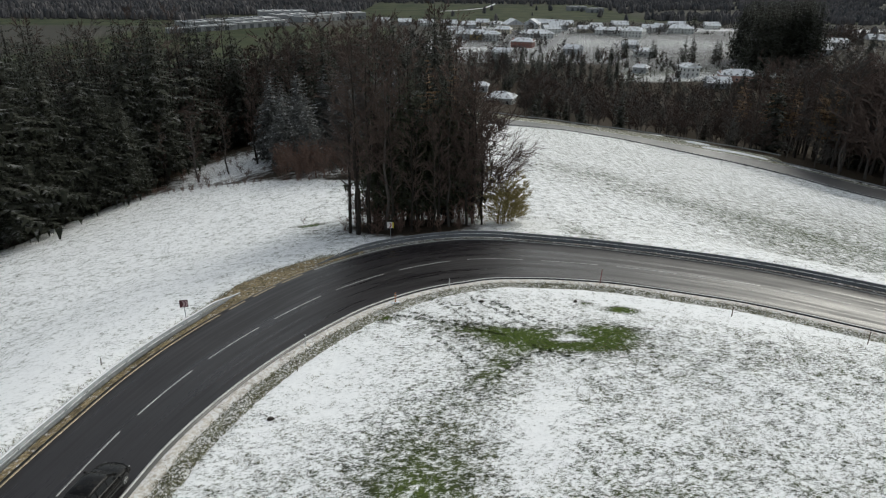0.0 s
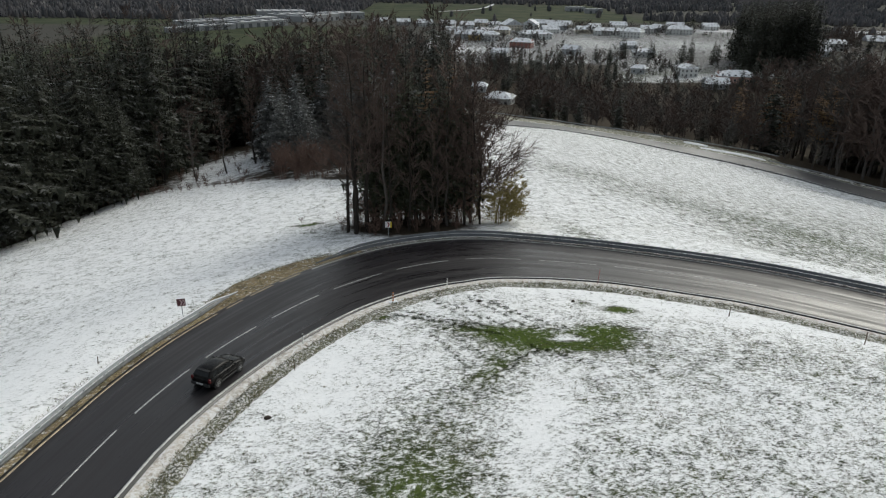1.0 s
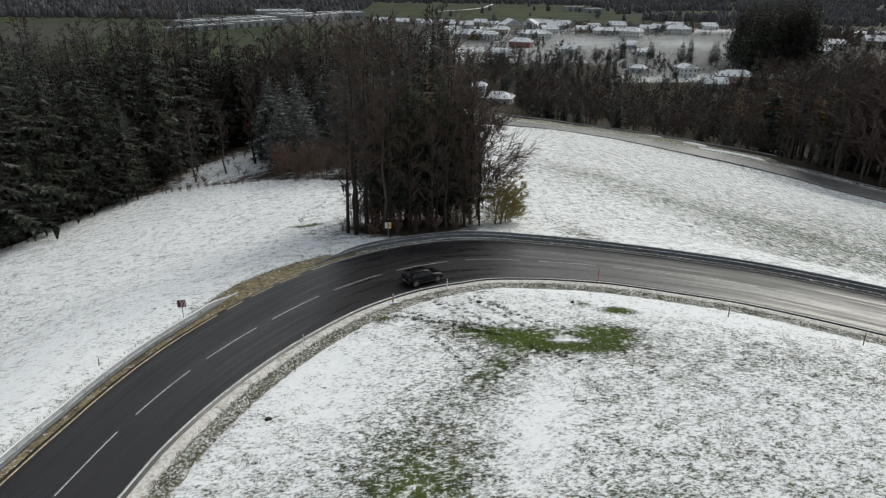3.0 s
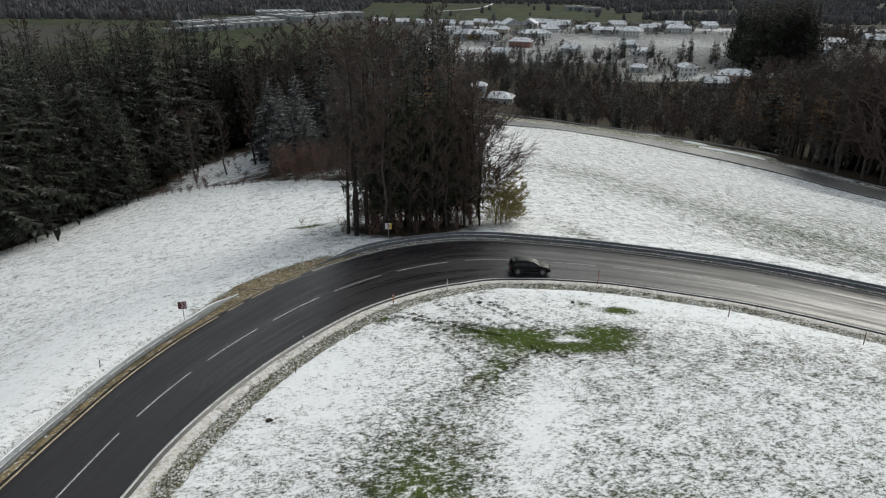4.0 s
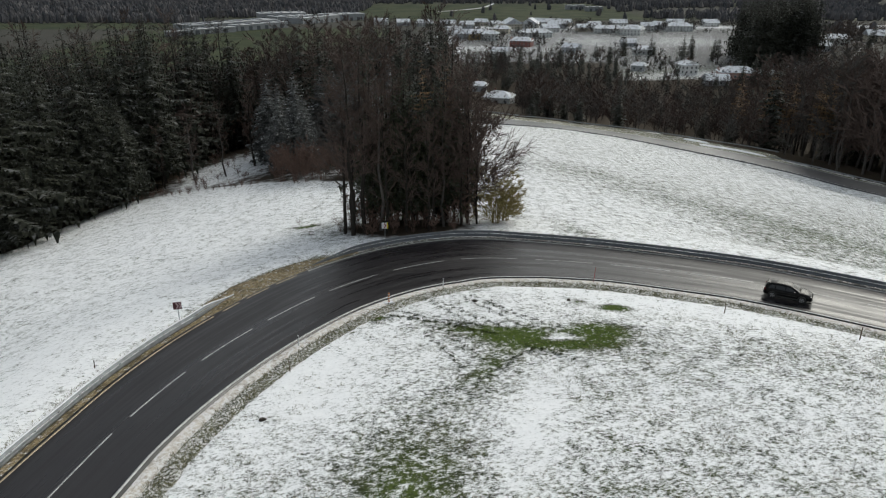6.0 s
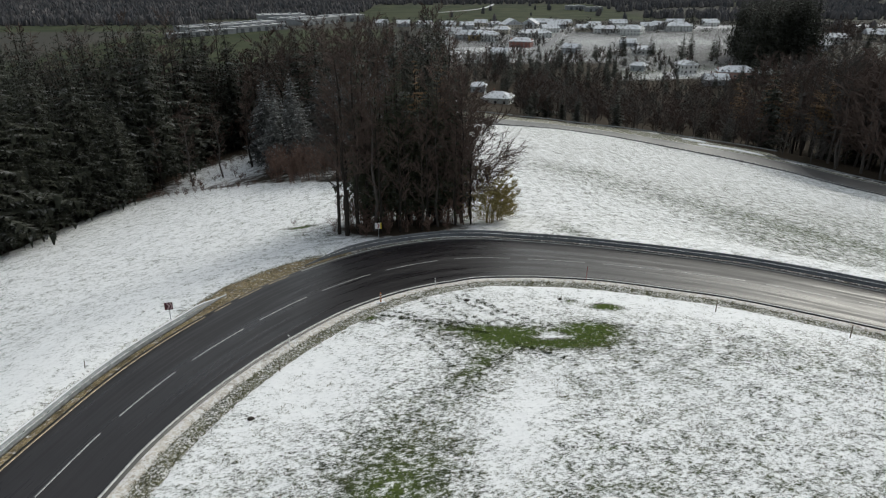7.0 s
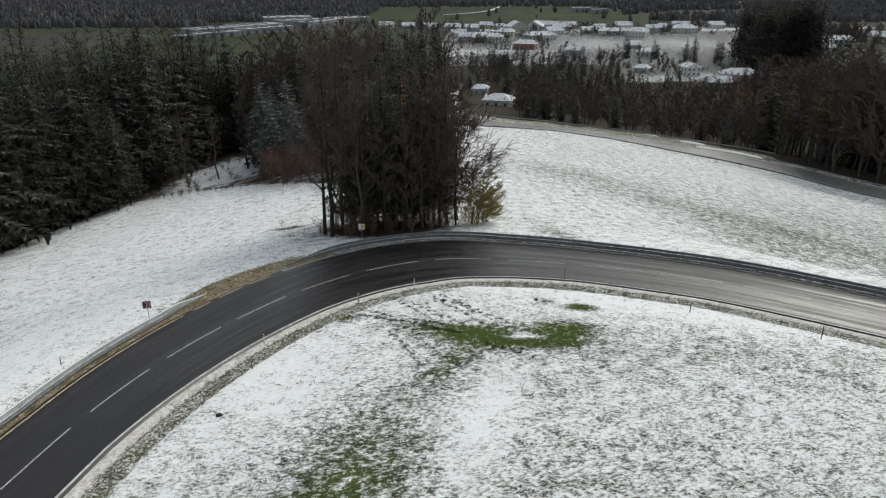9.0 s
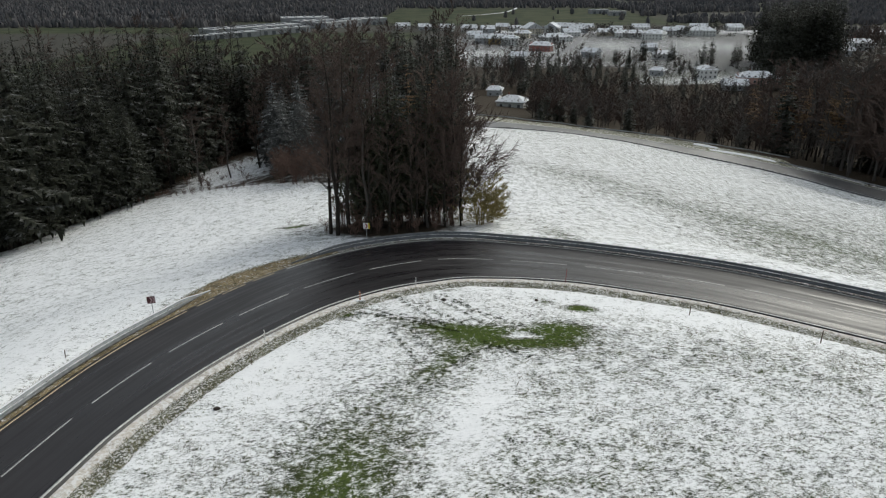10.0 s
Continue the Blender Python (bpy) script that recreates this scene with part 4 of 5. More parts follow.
HOMES = (  # x, y, turn, width, length, eaves, wall, hip
    (158, 453, 15, 10, 10.5, 6.0, 0, .35), (180, 427, 78, 13, 22, 4.0, 4, .3), (26, 318, 72, 10, 12.5, 3.4, 0, .38), (20.5, 389, 80, 7.5, 8, 3.8, 2, .3), (160, 407, 85, 10, 13, 3.2, 2, 0), (133, 474, 60, 8, 9, 3.6, 2, .3),
    (35, 706, 95, 13, 20, 5.6, 3, 0), (20, 713, 85, 12, 15, 5.2, 2, 0), (46, 694, 80, 12, 16.5, 6.6, 0, .3), (80, 836, 10, 20, 22, 6.0, 1, 0), (103, 844, 165, 19, 22, 6.0, 0, 0), (94, 727, 98, 15, 32, 5.0, 0, .2), (71, 639, 70, 13, 19, 5.2, 5, .25),
    (134, 841, 82, 14, 22, 5.2, 2, 0), (158, 799, 95, 12, 17, 4.4, 1, 0), (179, 776, 86, 13, 30, 5.0, 0, .1), (200, 753, 60, 17, 21, 6.4, 0, .3), (248, 824, 30, 13, 14, 5.0, 2, 0), (263, 798, 80, 16, 28, 6.0, 0, .25), (322, 865, 95, 13, 18, 5.0, 0, 0),
    (107, 587, 50, 10, 13, 4.6, 2, 0), (162, 569, 95, 10, 16, 4.2, 0, .2), (6, 862, 85, 13, 18, 4.8, 0, 0), (28, 840, 100, 12, 15, 5.0, 2, 0), (48, 899, 75, 12, 15, 5.0, 1, 0), (63, 869, 95, 12, 16, 4.6, 0, .2), (46, 566, 70, 10, 13, 3.6, 0, 0),
    (175, 830, 100, 12, 14, 4.8, 1, 0), (231, 809, 80, 12, 14, 5.2, 0, 0), (276, 500, 75, 11, 17, 5.2, 0, .2), (254, 480, 95, 10, 14, 4.4, 2, 0), (306, 502, 80, 11, 14, 5.2, 1, 0), (166, 636, 85, 10, 13, 3.6, 2, 0), (-22, 880, 80, 13, 18, 4.6, 0, 0),
    (-50, 905, 95, 12, 16, 4.6, 2, 0), (118, 905, 80, 14, 20, 5.0, 0, 0), (150, 890, 95, 13, 18, 4.6, 1, 0), (215, 880, 85, 13, 20, 4.8, 0, 0), (12, 760, 90, 12, 16, 4.8, 0, 0), (64, 775, 75, 13, 17, 5.0, 1, .2), (118, 790, 100, 13, 18, 4.8, 0, 0), (138, 905, 80, 13, 18, 4.6, 0, 0), (285, 880, 80, 13, 20, 4.8, 2, 0), (-80, 930, 90, 12, 18, 4.6, 0, 0))


R1 = random.Random(21)


def glade(x, y):
    """the open snowy slope inside the west wood"""
    u = x / y
    return -.405 < u < -.262 and y < 152 + (u + .405) * 330


# tall spruces down the west slope
for x, y in scatter(165, -135, -55, 72, 205, 4.4, R1, lambda x, y: y > wood_edge(x) + 1.5 and not (x > -60 and y < 150) and not glade(x, y)):
    tree("spruce" if R1.random() < .72 else "bare", x, y, R1.uniform(28, 37), "spruces of the hillside wood")
for x, y in scatter(20, -82, -60, 88, 132, 2.8, R1, lambda x, y: wood_edge(x) + 0.8 < y < wood_edge(x) + 8):
    tree("spruce", x, y, R1.uniform(17, 27), "spruces of the hillside wood")
for x, y in ((-50.5, 134), (-52.5, 139), (-45.5, 138), (-57.5, 136), (-60, 141), (-41.5, 146)):
    tree("slim", x, y, R1.uniform(13, 19), "young trees at the wood's edge")
for x, y in scatter(10, -66, -42, 150, 176, 3.0, R1, lambda x, y: glade(x, y - 14) and not glade(x, y)):
    tree("slim" if R1.random() < .5 else "bare", x, y, R1.uniform(13, 20), "young trees at the wood's edge")
for x, y in scatter(34, -32, -11, 110, 131, 1.9, R1, lambda x, y: wood_edge(x) + 1.0 < y < wood_edge(x) + 12):
    tree("shrub", x, y, R1.uniform(3.5, 6.8), "shrubs at the wood's edge")
for x, y in scatter(44, -64, -34, 118, 142, 1.1, R1, lambda x, y: wood_edge(x) + .3 < y < wood_edge(x) + 2.6):
    tree("shrub", x, y, R1.uniform(.7, 1.7), "shrubs at the wood's edge")
for x, y in scatter(34, -66, -36, 124, 178, 2.4, R1, glade):
    tree("shrub", x, y, R1.uniform(.9, 2.4), "shrubs at the wood's edge")
for x, y in scatter(18, -44, -10, 132, 158, 3.6, R1, lambda x, y: x / y > -.262):
    tree("frosted", x, y, R1.uniform(14, 20), "frosted firs behind the shrubs")
for x, y in scatter(12, -66, -46, 182, 202, 3.4, R1, lambda x, y: True):
    tree("spruce" if R1.random() < .25 else "bare", x, y, R1.uniform(18, 24), "trees of the lower wood")
for x, y in scatter(130, -90, 4, 158, 275, 4.6, R1, lambda x, y: not glade(x, y)):
    tree("spruce" if y < 185 and R1.random() < .4 else "bare" if y < 200 and R1.random() < .5 else "far_spruce" if R1.random() < .75 else "far_bare", x, y, R1.uniform(24, 31) - (y - 150) * .02, "trees of the lower wood")


for x, y in scatter(95, -125, -8, 210, 292, 4.0, R1, lambda x, y: True):
    tree("far_spruce" if R1.random() < .7 else "far_bare", x, y, R1.uniform(20, 26), "trees of the lower wood")
for x, y in scatter(12, -70, -48, 184, 206, 2.6, R1, lambda x, y: True):
    tree("slim" if R1.random() < .5 else "shrub", x, y, R1.uniform(8, 14), "trees of the lower wood")


# woods below the lower road
def below(x, y):
    o, s = LOWER.dist([x], [y])
    return o[0] > np.interp(s[0], [0, 80, 108, 114], [13.2, 15.4, 15.6, 8.4])


for x, y in scatter(470, 8, 178, 165, 350, 2.7, R1, lambda x, y: below(x, y) and x > .112 * y):
    if x > 112 and y < 262:
        tree(("larch", "far_bare", "far_spruce", "far_bare", "slim")[R1.randrange(5)], x, y, R1.uniform(24, 31), "trees beside the lower road")
    else:
        tree("far_bare" if R1.random() < .86 else "far_spruce", x, y, R1.uniform(9, 14) - (y - 200) * .02, "trees beyond the lower road")
for x, y in scatter(46, 114, 168, 135, 215, 3.2, R1, lambda x, y: below(x, y)):
    tree(("larch", "far_bare", "slim", "bare", "far_bare", "far_bare")[R1.randrange(6)], x, y, R1.uniform(25, 32), "trees beside the lower road")
for x, y in ((64.6, 226.5), (74.0, 225.0)):
    tree("slim", x, y, R1.uniform(9, 11), "trees beside the lower road")
# brown scrub, then the belt of small spruces above the village
for x, y in scatter(190, 12, 225, 335, 428, 3.8, R1, lambda x, y: x > .112 * y and not (x < 45 and y > 300 and x > .05 * y and y < 400 and x < 38) and not (118 < x < 200 and y > 398)):
    tree("far_bare" if R1.random() < .75 else "far_spruce", x, y, R1.uniform(6, 9.5), "trees above the village")
for x, y in scatter(190, 24, 185, 392, 540, 3.4, R1, lambda x, y: .06 * y < x < .36 * y and R1.random() < (1.0 if x < .2 * y else .45) and all((x - h[0]) ** 2 + (y - h[1]) ** 2 > 170 for h in HOMES)):
    tree("far_spruce" if R1.random() < .75 else "far_bare", x, y, R1.uniform(5, 14) * (1 if x < .25 * y else .7), "spruces above the village")
for x, y in scatter(80, -26, 62, 402, 545, 3.8, R1, lambda x, y: x < .1 * y and all((x - h[0]) ** 2 + (y - h[1]) ** 2 > 170 for h in HOMES)):
    tree("far_spruce" if R1.random() < .4 else "far_bare", x, y, R1.uniform(6, 12), "trees above the village")
for x, y in scatter(26, 28, 60, 262, 398, 3.6, R1, lambda x, y: x > .088 * y + 6 and below(x, y)):
    tree("far_bare" if R1.random() < .6 else "far_spruce", x, y, R1.uniform(8, 12), "trees above the village")
for x, y in scatter(90, -60, 330, 572, 900, 9, R1, lambda x, y: not (100 < x < 290 and 595 < y < 745) and not (0 < x < 92 and 592 < y < 628) and all((x - h[0]) ** 2 + (y - h[1]) ** 2 > 190 for h in HOMES)):
    tree("far_spruce" if R1.random() < .45 else "far_bare", x, y, R1.uniform(4, 10), "trees between the houses")
for x, y in scatter(60, 195, 250, 448, 540, 4.2, R1, lambda x, y: .412 * y < x < .53 * y):
    tree("spruce", x, y, R1.uniform(37, 45), "tall spruces by the village")
for x, y in scatter(260, 190, 420, 380, 660, 4.6, R1, lambda x, y: x > .53 * y and all((x - h[0]) ** 2 + (y - h[1]) ** 2 > 120 for h in HOMES)):
    tree("far_bare" if R1.random() < .9 else "far_spruce", x, y, R1.uniform(9, 16), "trees on the far slope")
for x, y in scatter(90, 150, 260, 225, 400, 4.6, R1, lambda x, y: x > .47 * y):
    tree("far_bare" if R1.random() < .8 else "larch", x, y, R1.uniform(12, 19), "trees on the far slope")
for x, y, h in ((142, 557, 21), (145, 561, 16), (156, 575, 12), (162, 551, 16), (166, 556, 12), (286, 820, 22), (279, 820, 16), (183, 520, 20), (180, 528, 17), (195, 508, 16), (203, 520, 15), (179, 400, 17), (173, 402, 12),
                (185, 402, 15), (189, 408, 18), (196, 404, 14), (88, 571, 8), (95, 571, 6), (123, 553, 9), (128, 540, 13), (118, 545, 12), (100, 548, 10)):
    tree("far_spruce", x, y, h * R1.uniform(.95, 1.1), "spruces between the houses")
VIL = random.Random(8)
HOME_SPOTS = tuple((h[0], h[1]) for h in HOMES)
for i in range(620):
    hx, hy = HOME_SPOTS[VIL.randrange(len(HOME_SPOTS))]
    a, d = VIL.uniform(0, 6.3), VIL.uniform(13, 36)
    x, y = hx + d * math.cos(a), hy + d * math.sin(a)
    if y > 440 and not (105 < x < 290 and 600 < y < 742) and not (5 < x < 95 and 590 < y < 625) and all((x - u) ** 2 + (y - v) ** 2 > 150 for u, v in HOME_SPOTS):
        tree("far_scrub", x, y, VIL.choice((1.5, 2.2, 3.0, 4.5, 8.0)) * VIL.uniform(.8, 1.2), "garden trees")
join_far("far_scrub", "garden_bushes", "dark leafless bushes and small trees in the village gardens")
join_far("far_spruce", "distant_conifers", "dark conifer woods beyond the lower road and round the village")
join_far("far_bare", "distant_bare_trees", "leafless brown woods beyond the lower road and round the village")
for src in [o for k in PROTO.values() for o in k]:
    for o in (*src.children_recursive, src):
        bpy.data.objects.remove(o)


# ------------------------------------------------------------------ lower road
def low_cross(s, c, n):
    z = float(lower_z(s))
    return [(-3.7, z - .3)] + [(-3.6 + i * 1.06, z + 0.03) for i in range(9)] + [(4.95, z - .3)]


def low_ground(s, o):
    c, t, n = LOWER.at(s)
    return ground_at(c[0] + n[0] * o, c[1] + n[1] * o)


def rail_off(s):
    return float(np.interp(s, [0, 45, 62, 80, 100], [11.8, 12.2, 11.8, 12.6, 14.0]))


lower = ribbon("road_lower", LOWER, 3, LOWER.s[-1] - 3, 2.0, low_cross, DAMP_SHEEN)
tagged(lower, "wet grey asphalt road lower down the slope", "road", kind="structure")
for o in (-3.3, 4.5):
    ribbon("edge_line", LOWER, 4, LOWER.s[-1] - 4, 2.0, lambda s, c, n: [(o - .1, float(lower_z(s)) + .036), (o + .1, float(lower_z(s)) + .036)], PAINT, lower)
LOW_VERGE = verge_material("thin_snow_on_yellow_grass", (0.10, 0.10, 0.055), (0.26, 0.25, 0.17), 0.50, 1.6)
lv = ribbon("verge_lower", LOWER, 3, LOWER.s[-1] - 3, 2.0, lambda s, c, n: [(o, max(float(lower_z(s)) - .12, low_ground(s, o) + .05) + .05 * math.sin(o * 2 + s * .3)) for o in
            [4.85 + u * (float(np.interp(s, [0, 85, 108, 114], [7.8, 8.2, 7.5, 1.6]))) for u in (0, .12, .25, .4, .55, .7, .85, 1)]], LOW_VERGE)
tagged(lv, "yellowed grass verge with thin snow along the lower road", "verge", kind="structure")


def snow_heap(s0, s1, o0, o1, high):
    def cross(s, c, n):
        w = max(0.0, math.sin(math.pi * (s - s0 + .3) / (s1 - s0 + .6))) ** .4
        return [(o0 + (o1 - o0) * w * u, low_ground(s, o0 + (o1 - o0) * w * u) + .03 + high * (1 + .4 * noise.noise((s * .5, u * 3, 1))) * math.sin(math.pi * u)) for u in (0, .25, .5, .75, 1)]
    tagged(ribbon("layby_snow", LOWER, s0, s1, 1.0, cross, SNOWCAP), "heap of ploughed snow beside the lower road", "snow", kind="structure")


snow_heap(86.5, 93, 10.6, 13.2, .5)
snow_heap(91, 108, 7.0, 10.6, .3)


def lower_rail(s0, s1, off):
    rail = new("guardrail", None)
    def cross(s, c, n):
        z, o = max(float(lower_z(s)) - .1, low_ground(s, off(s))), off(s)
        return [(o, z + .76), (o - .05, z + .70), (o, z + .60), (o - .05, z + .5), (o, z + .44), (o + .03, z + .44), (o + .03, z + .76)]
    ribbon("beam", LOWER, s0, s1, 2.0, cross, STEEL, rail)
    bm = bmesh.new()
    box(bm, 0, 0, 0.1, 0.07, 0.10, 1.3, bevel=.012)
    me = bpy.data.meshes.new("post")
    bm.to_mesh(me)
    bm.free()
    me.materials.append(STEEL_DARK)
    for s in np.arange(s0 + .5, s1, 4.0):
        c, t, n = LOWER.at(s)
        o = off(s) + .1
        ob = new("post", me)
        ob.parent = rail
        ob.matrix_basis = pose(c[0] + n[0] * o, c[1] + n[1] * o, max(float(lower_z(s)) - .1, low_ground(s, o)), 0, 0, math.degrees(math.atan2(t[1], t[0])))
    tagged(rail, "steel guardrail along the lower road", "guardrail", group="road guardrails")


lower_rail(12, 109, rail_off)
lower_rail(109, LOWER.s[-1] - 4, lambda s: 6.2)

# ------------------------------------------------------------------ village
ROOF_SNOW = Mat("snowy_roof", .8, 0, .2)
ROOF_SNOW.color(ROOF_SNOW.mix(ROOF_SNOW.ramp(ROOF_SNOW.noise(.45, 6, .7), .50, .66), (.70, .72, .75), (.12, .115, .115)))
ROOF_SNOW = ROOF_SNOW.m
WALLS = [plain("render_" + n, c, .85, 0, .12, .8) for n, c in (("white", (.62, .62, .60)), ("cream", (.52, .47, .38)), ("grey", (.36, .37, .38)), ("ochre", (.42, .30, .12)), ("pink", (.48, .30, .26)), ("brick", (.26, .11, .09)))]
WINDOW = plain("dark_window_pane", (.03, .035, .04), .12, 0, .2, 2)
FRAME = plain("window_frame", (.55, .55, .54), .6)
BRICKRED = plain("chimney_brick", (.20, .10, .075), .85)


def house(x, y, turn, w, l, eaves, wall, label, roof=ROOF_SNOW, hip=0.0, pitch=.42):
    hs = new("house", None)
    bm = bmesh.new()
    box(bm, 0, 0, eaves / 2 - 1.5, w, l, eaves + 3)
    rise = w / 2 * pitch
    if hip < .4:
        a = [bm.verts.new(p) for p in ((-w / 2, -l / 2, eaves), (w / 2, -l / 2, eaves), (0, -l / 2, eaves + rise * .98))]
        b = [bm.verts.new(p) for p in ((-w / 2, l / 2, eaves), (w / 2, l / 2, eaves), (0, l / 2, eaves + rise * .98))]
        bm.faces.new(a)
        bm.faces.new(list(reversed(b)))
    part("wall", bm, wall, hs)
    bm = bmesh.new()
    o, th = .7, .28
    zl = eaves - o * pitch
    hp = l * hip
    top = [bm.verts.new(p) for p in ((-w / 2 - o, -l / 2 - o, zl + th), (w / 2 + o, -l / 2 - o, zl + th), (w / 2 + o, l / 2 + o, zl + th), (-w / 2 - o, l / 2 + o, zl + th), (0, -l / 2 - o + hp, eaves + rise + th), (0, l / 2 + o - hp, eaves + rise + th))]
    bot = [bm.verts.new((v.co.x, v.co.y, v.co.z - th)) for v in top]
    for q in ((0, 1, 4), (1, 2, 5, 4), (2, 3, 5), (3, 0, 4, 5)):
        bm.faces.new([top[i] for i in q])
        bm.faces.new([bot[i] for i in reversed(q)])
    for i, j in ((0, 1), (1, 2), (2, 3), (3, 0)):
        bm.faces.new((top[i], bot[i], bot[j], top[j]))
    bmesh.ops.recalc_face_normals(bm, faces=bm.faces)
    rf = part("roof", bm, roof, hs)
    bm = bmesh.new()
    box(bm, w * .15, l * .18, eaves + rise + .35, .6, .7, 1.6, bevel=.03)
    part("chimney", bm, BRICKRED, rf)
    floors = [1.5] if eaves < 4 else [1.5, 4.2] if eaves < 7 else [1.5, 4.2, 6.9]
    fr = bmesh.new()
    box(fr, 0, 0, 0, 1.35, .12, 1.5)
    fm = bpy.data.meshes.new("frame")
    fr.to_mesh(fm)
    fr.free()
    fm.materials.append(FRAME)
    pn = bmesh.new()
    box(pn, -.29, -.075, 0, .5, .03, 1.26)
    box(pn, .29, -.075, 0, .5, .03, 1.26)
    pm = bpy.data.meshes.new("pane")
    pn.to_mesh(pm)
    pn.free()
    pm.materials.append(WINDOW)
    for z in floors:
        for side in range(4):
            wide = w if side % 2 == 0 else l
            dep = l / 2 if side % 2 == 0 else w / 2
            n = max(2, int(wide // 3.2))
            for i in range(n):
                u = (i + .5) / n * wide - wide / 2
                m = Matrix.Rotation(side * math.pi / 2, 4, "Z") @ Matrix.Translation((u, -dep - .03, z))
                f = new("window", fm)
                f.parent = hs
                f.matrix_basis = m
                p = new("pane", pm)
                p.parent = f
    hs.matrix_basis = pose(x, y, min(ground_at(x, y), ground_at(x, y - l / 2), ground_at(x, y + l / 2)) + .1, 0, 0, turn)
    return tagged(hs, label, "house", group="village houses")


WALL_WORDS = ("white", "cream", "grey", "ochre", "pinkish", "brick-red")
for x, y, turn, w, l, e, k, hp in HOMES:
    house(x, y, turn, w, l, e, WALLS[k], "%s house with %s walls and a snow-covered %s roof" % ("detached" if y < 640 else "village", WALL_WORDS[k], "hipped" if hp else "gabled"), hip=hp, pitch=.42 if hp else .56)

# lanes through the village
LANE_MAT = plain("snowy_lane", (.20, .20, .21), .7, 0, .35, .3)
for nm, pts in (("village_lane", [(60, 545), (74, 574), (84, 615), (99, 660), (112, 710), (124, 758), (128, 800)]), ("village_lane", [(-40, 668), (20, 655), (60, 662), (98, 664)]), ("field_track", [(-10, 1290), (40, 1345), (78, 1420), (100, 1520), (112, 1600)])):
    ln = Line(pts)
    def lane_cross(s, c, n):
        return [(o, ground_at(c[0] + n[0] * o, c[1] + n[1] * o) + .12) for o in (-2.6, 0, 2.6)]
    tagged(ribbon(nm, ln, 0, ln.s[-1], 8, lane_cross, LANE_MAT if nm == "village_lane" else SNOWCAP), "narrow village lane cleared of snow" if nm == "village_lane" else "snowy farm track across the green meadow", "lane", kind="structure")

# ------------------------------------------------------------------ works on the plain
SHED_WALL = plain("pale_sheet_metal", (.26, .27, .28), .6, .1, .2, .3)
SHED_ROOF = plain("pale_flat_roof", (.46, .47, .48), .7, 0, .45, .12)
SHED_DARK = plain("dark_gate", (.07, .08, .09), .6)


def works(x, y, turn, w, l, h):
    hs = new("factory_hall", None)
    bm = bmesh.new()
    box(bm, 0, 0, h / 2 - 2, w, l, h + 4)
    part("wall", bm, SHED_WALL, hs)
    bm = bmesh.new()
    box(bm, 0, 0, h + .35, w + .8, l + .8, .7, bevel=.15)
    rf = part("roof", bm, SHED_ROOF, hs)
    for i in range(max(2, int(w // 14))):
        bm = bmesh.new()
        box(bm, -w / 2 + 7 + i * 14, 0, h + 1.2, 3.0, l * .55, 1.2, bevel=.2)
        part("skylight", bm, SHED_WALL, rf)
    for i in range(max(2, int(w // 11))):
        bm = bmesh.new()
        box(bm, -w / 2 + 6 + i * 11, -l / 2 - .1, 2.2, 4.5, .3, 4.4)
        part("gate", bm, SHED_DARK, hs)
    hs.matrix_basis = pose(x, y, ground_at(x, y), 0, 0, turn)
    return tagged(hs, "long pale factory hall with a flat roof", "factory", group="factory halls")


for x, y, turn, w, l, h in ((-262, 872, 50, 124, 34, 6), (-279, 750, 38, 24, 12, 4.5), (-254, 782, 46, 52, 16, 5), (-216, 838, 50, 70, 20, 6), (-250, 1110, 20, 70, 40, 9), (-178, 985, 60, 78, 30, 8), (-150, 1060, 30, 60, 34, 9), (-215, 1020, 40, 60, 30, 8), (248, 1358, 14, 34, 16, 7), (271, 1300, 14, 29, 14, 7)):
    works(x, y, turn, w, l, h)

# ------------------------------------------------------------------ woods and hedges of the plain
# crown colours hold the bluish lightening of distance haze
FARWOOD_HAZED = Mat("hazed_far_wood", .95, 0, .1)
FARWOOD_HAZED.color(FARWOOD_HAZED.mix(FARWOOD_HAZED.geo("Random Per Island"), (.060, .062, .068), (.115, .108, .108)))
FARWOOD_HAZED = FARWOOD_HAZED.m


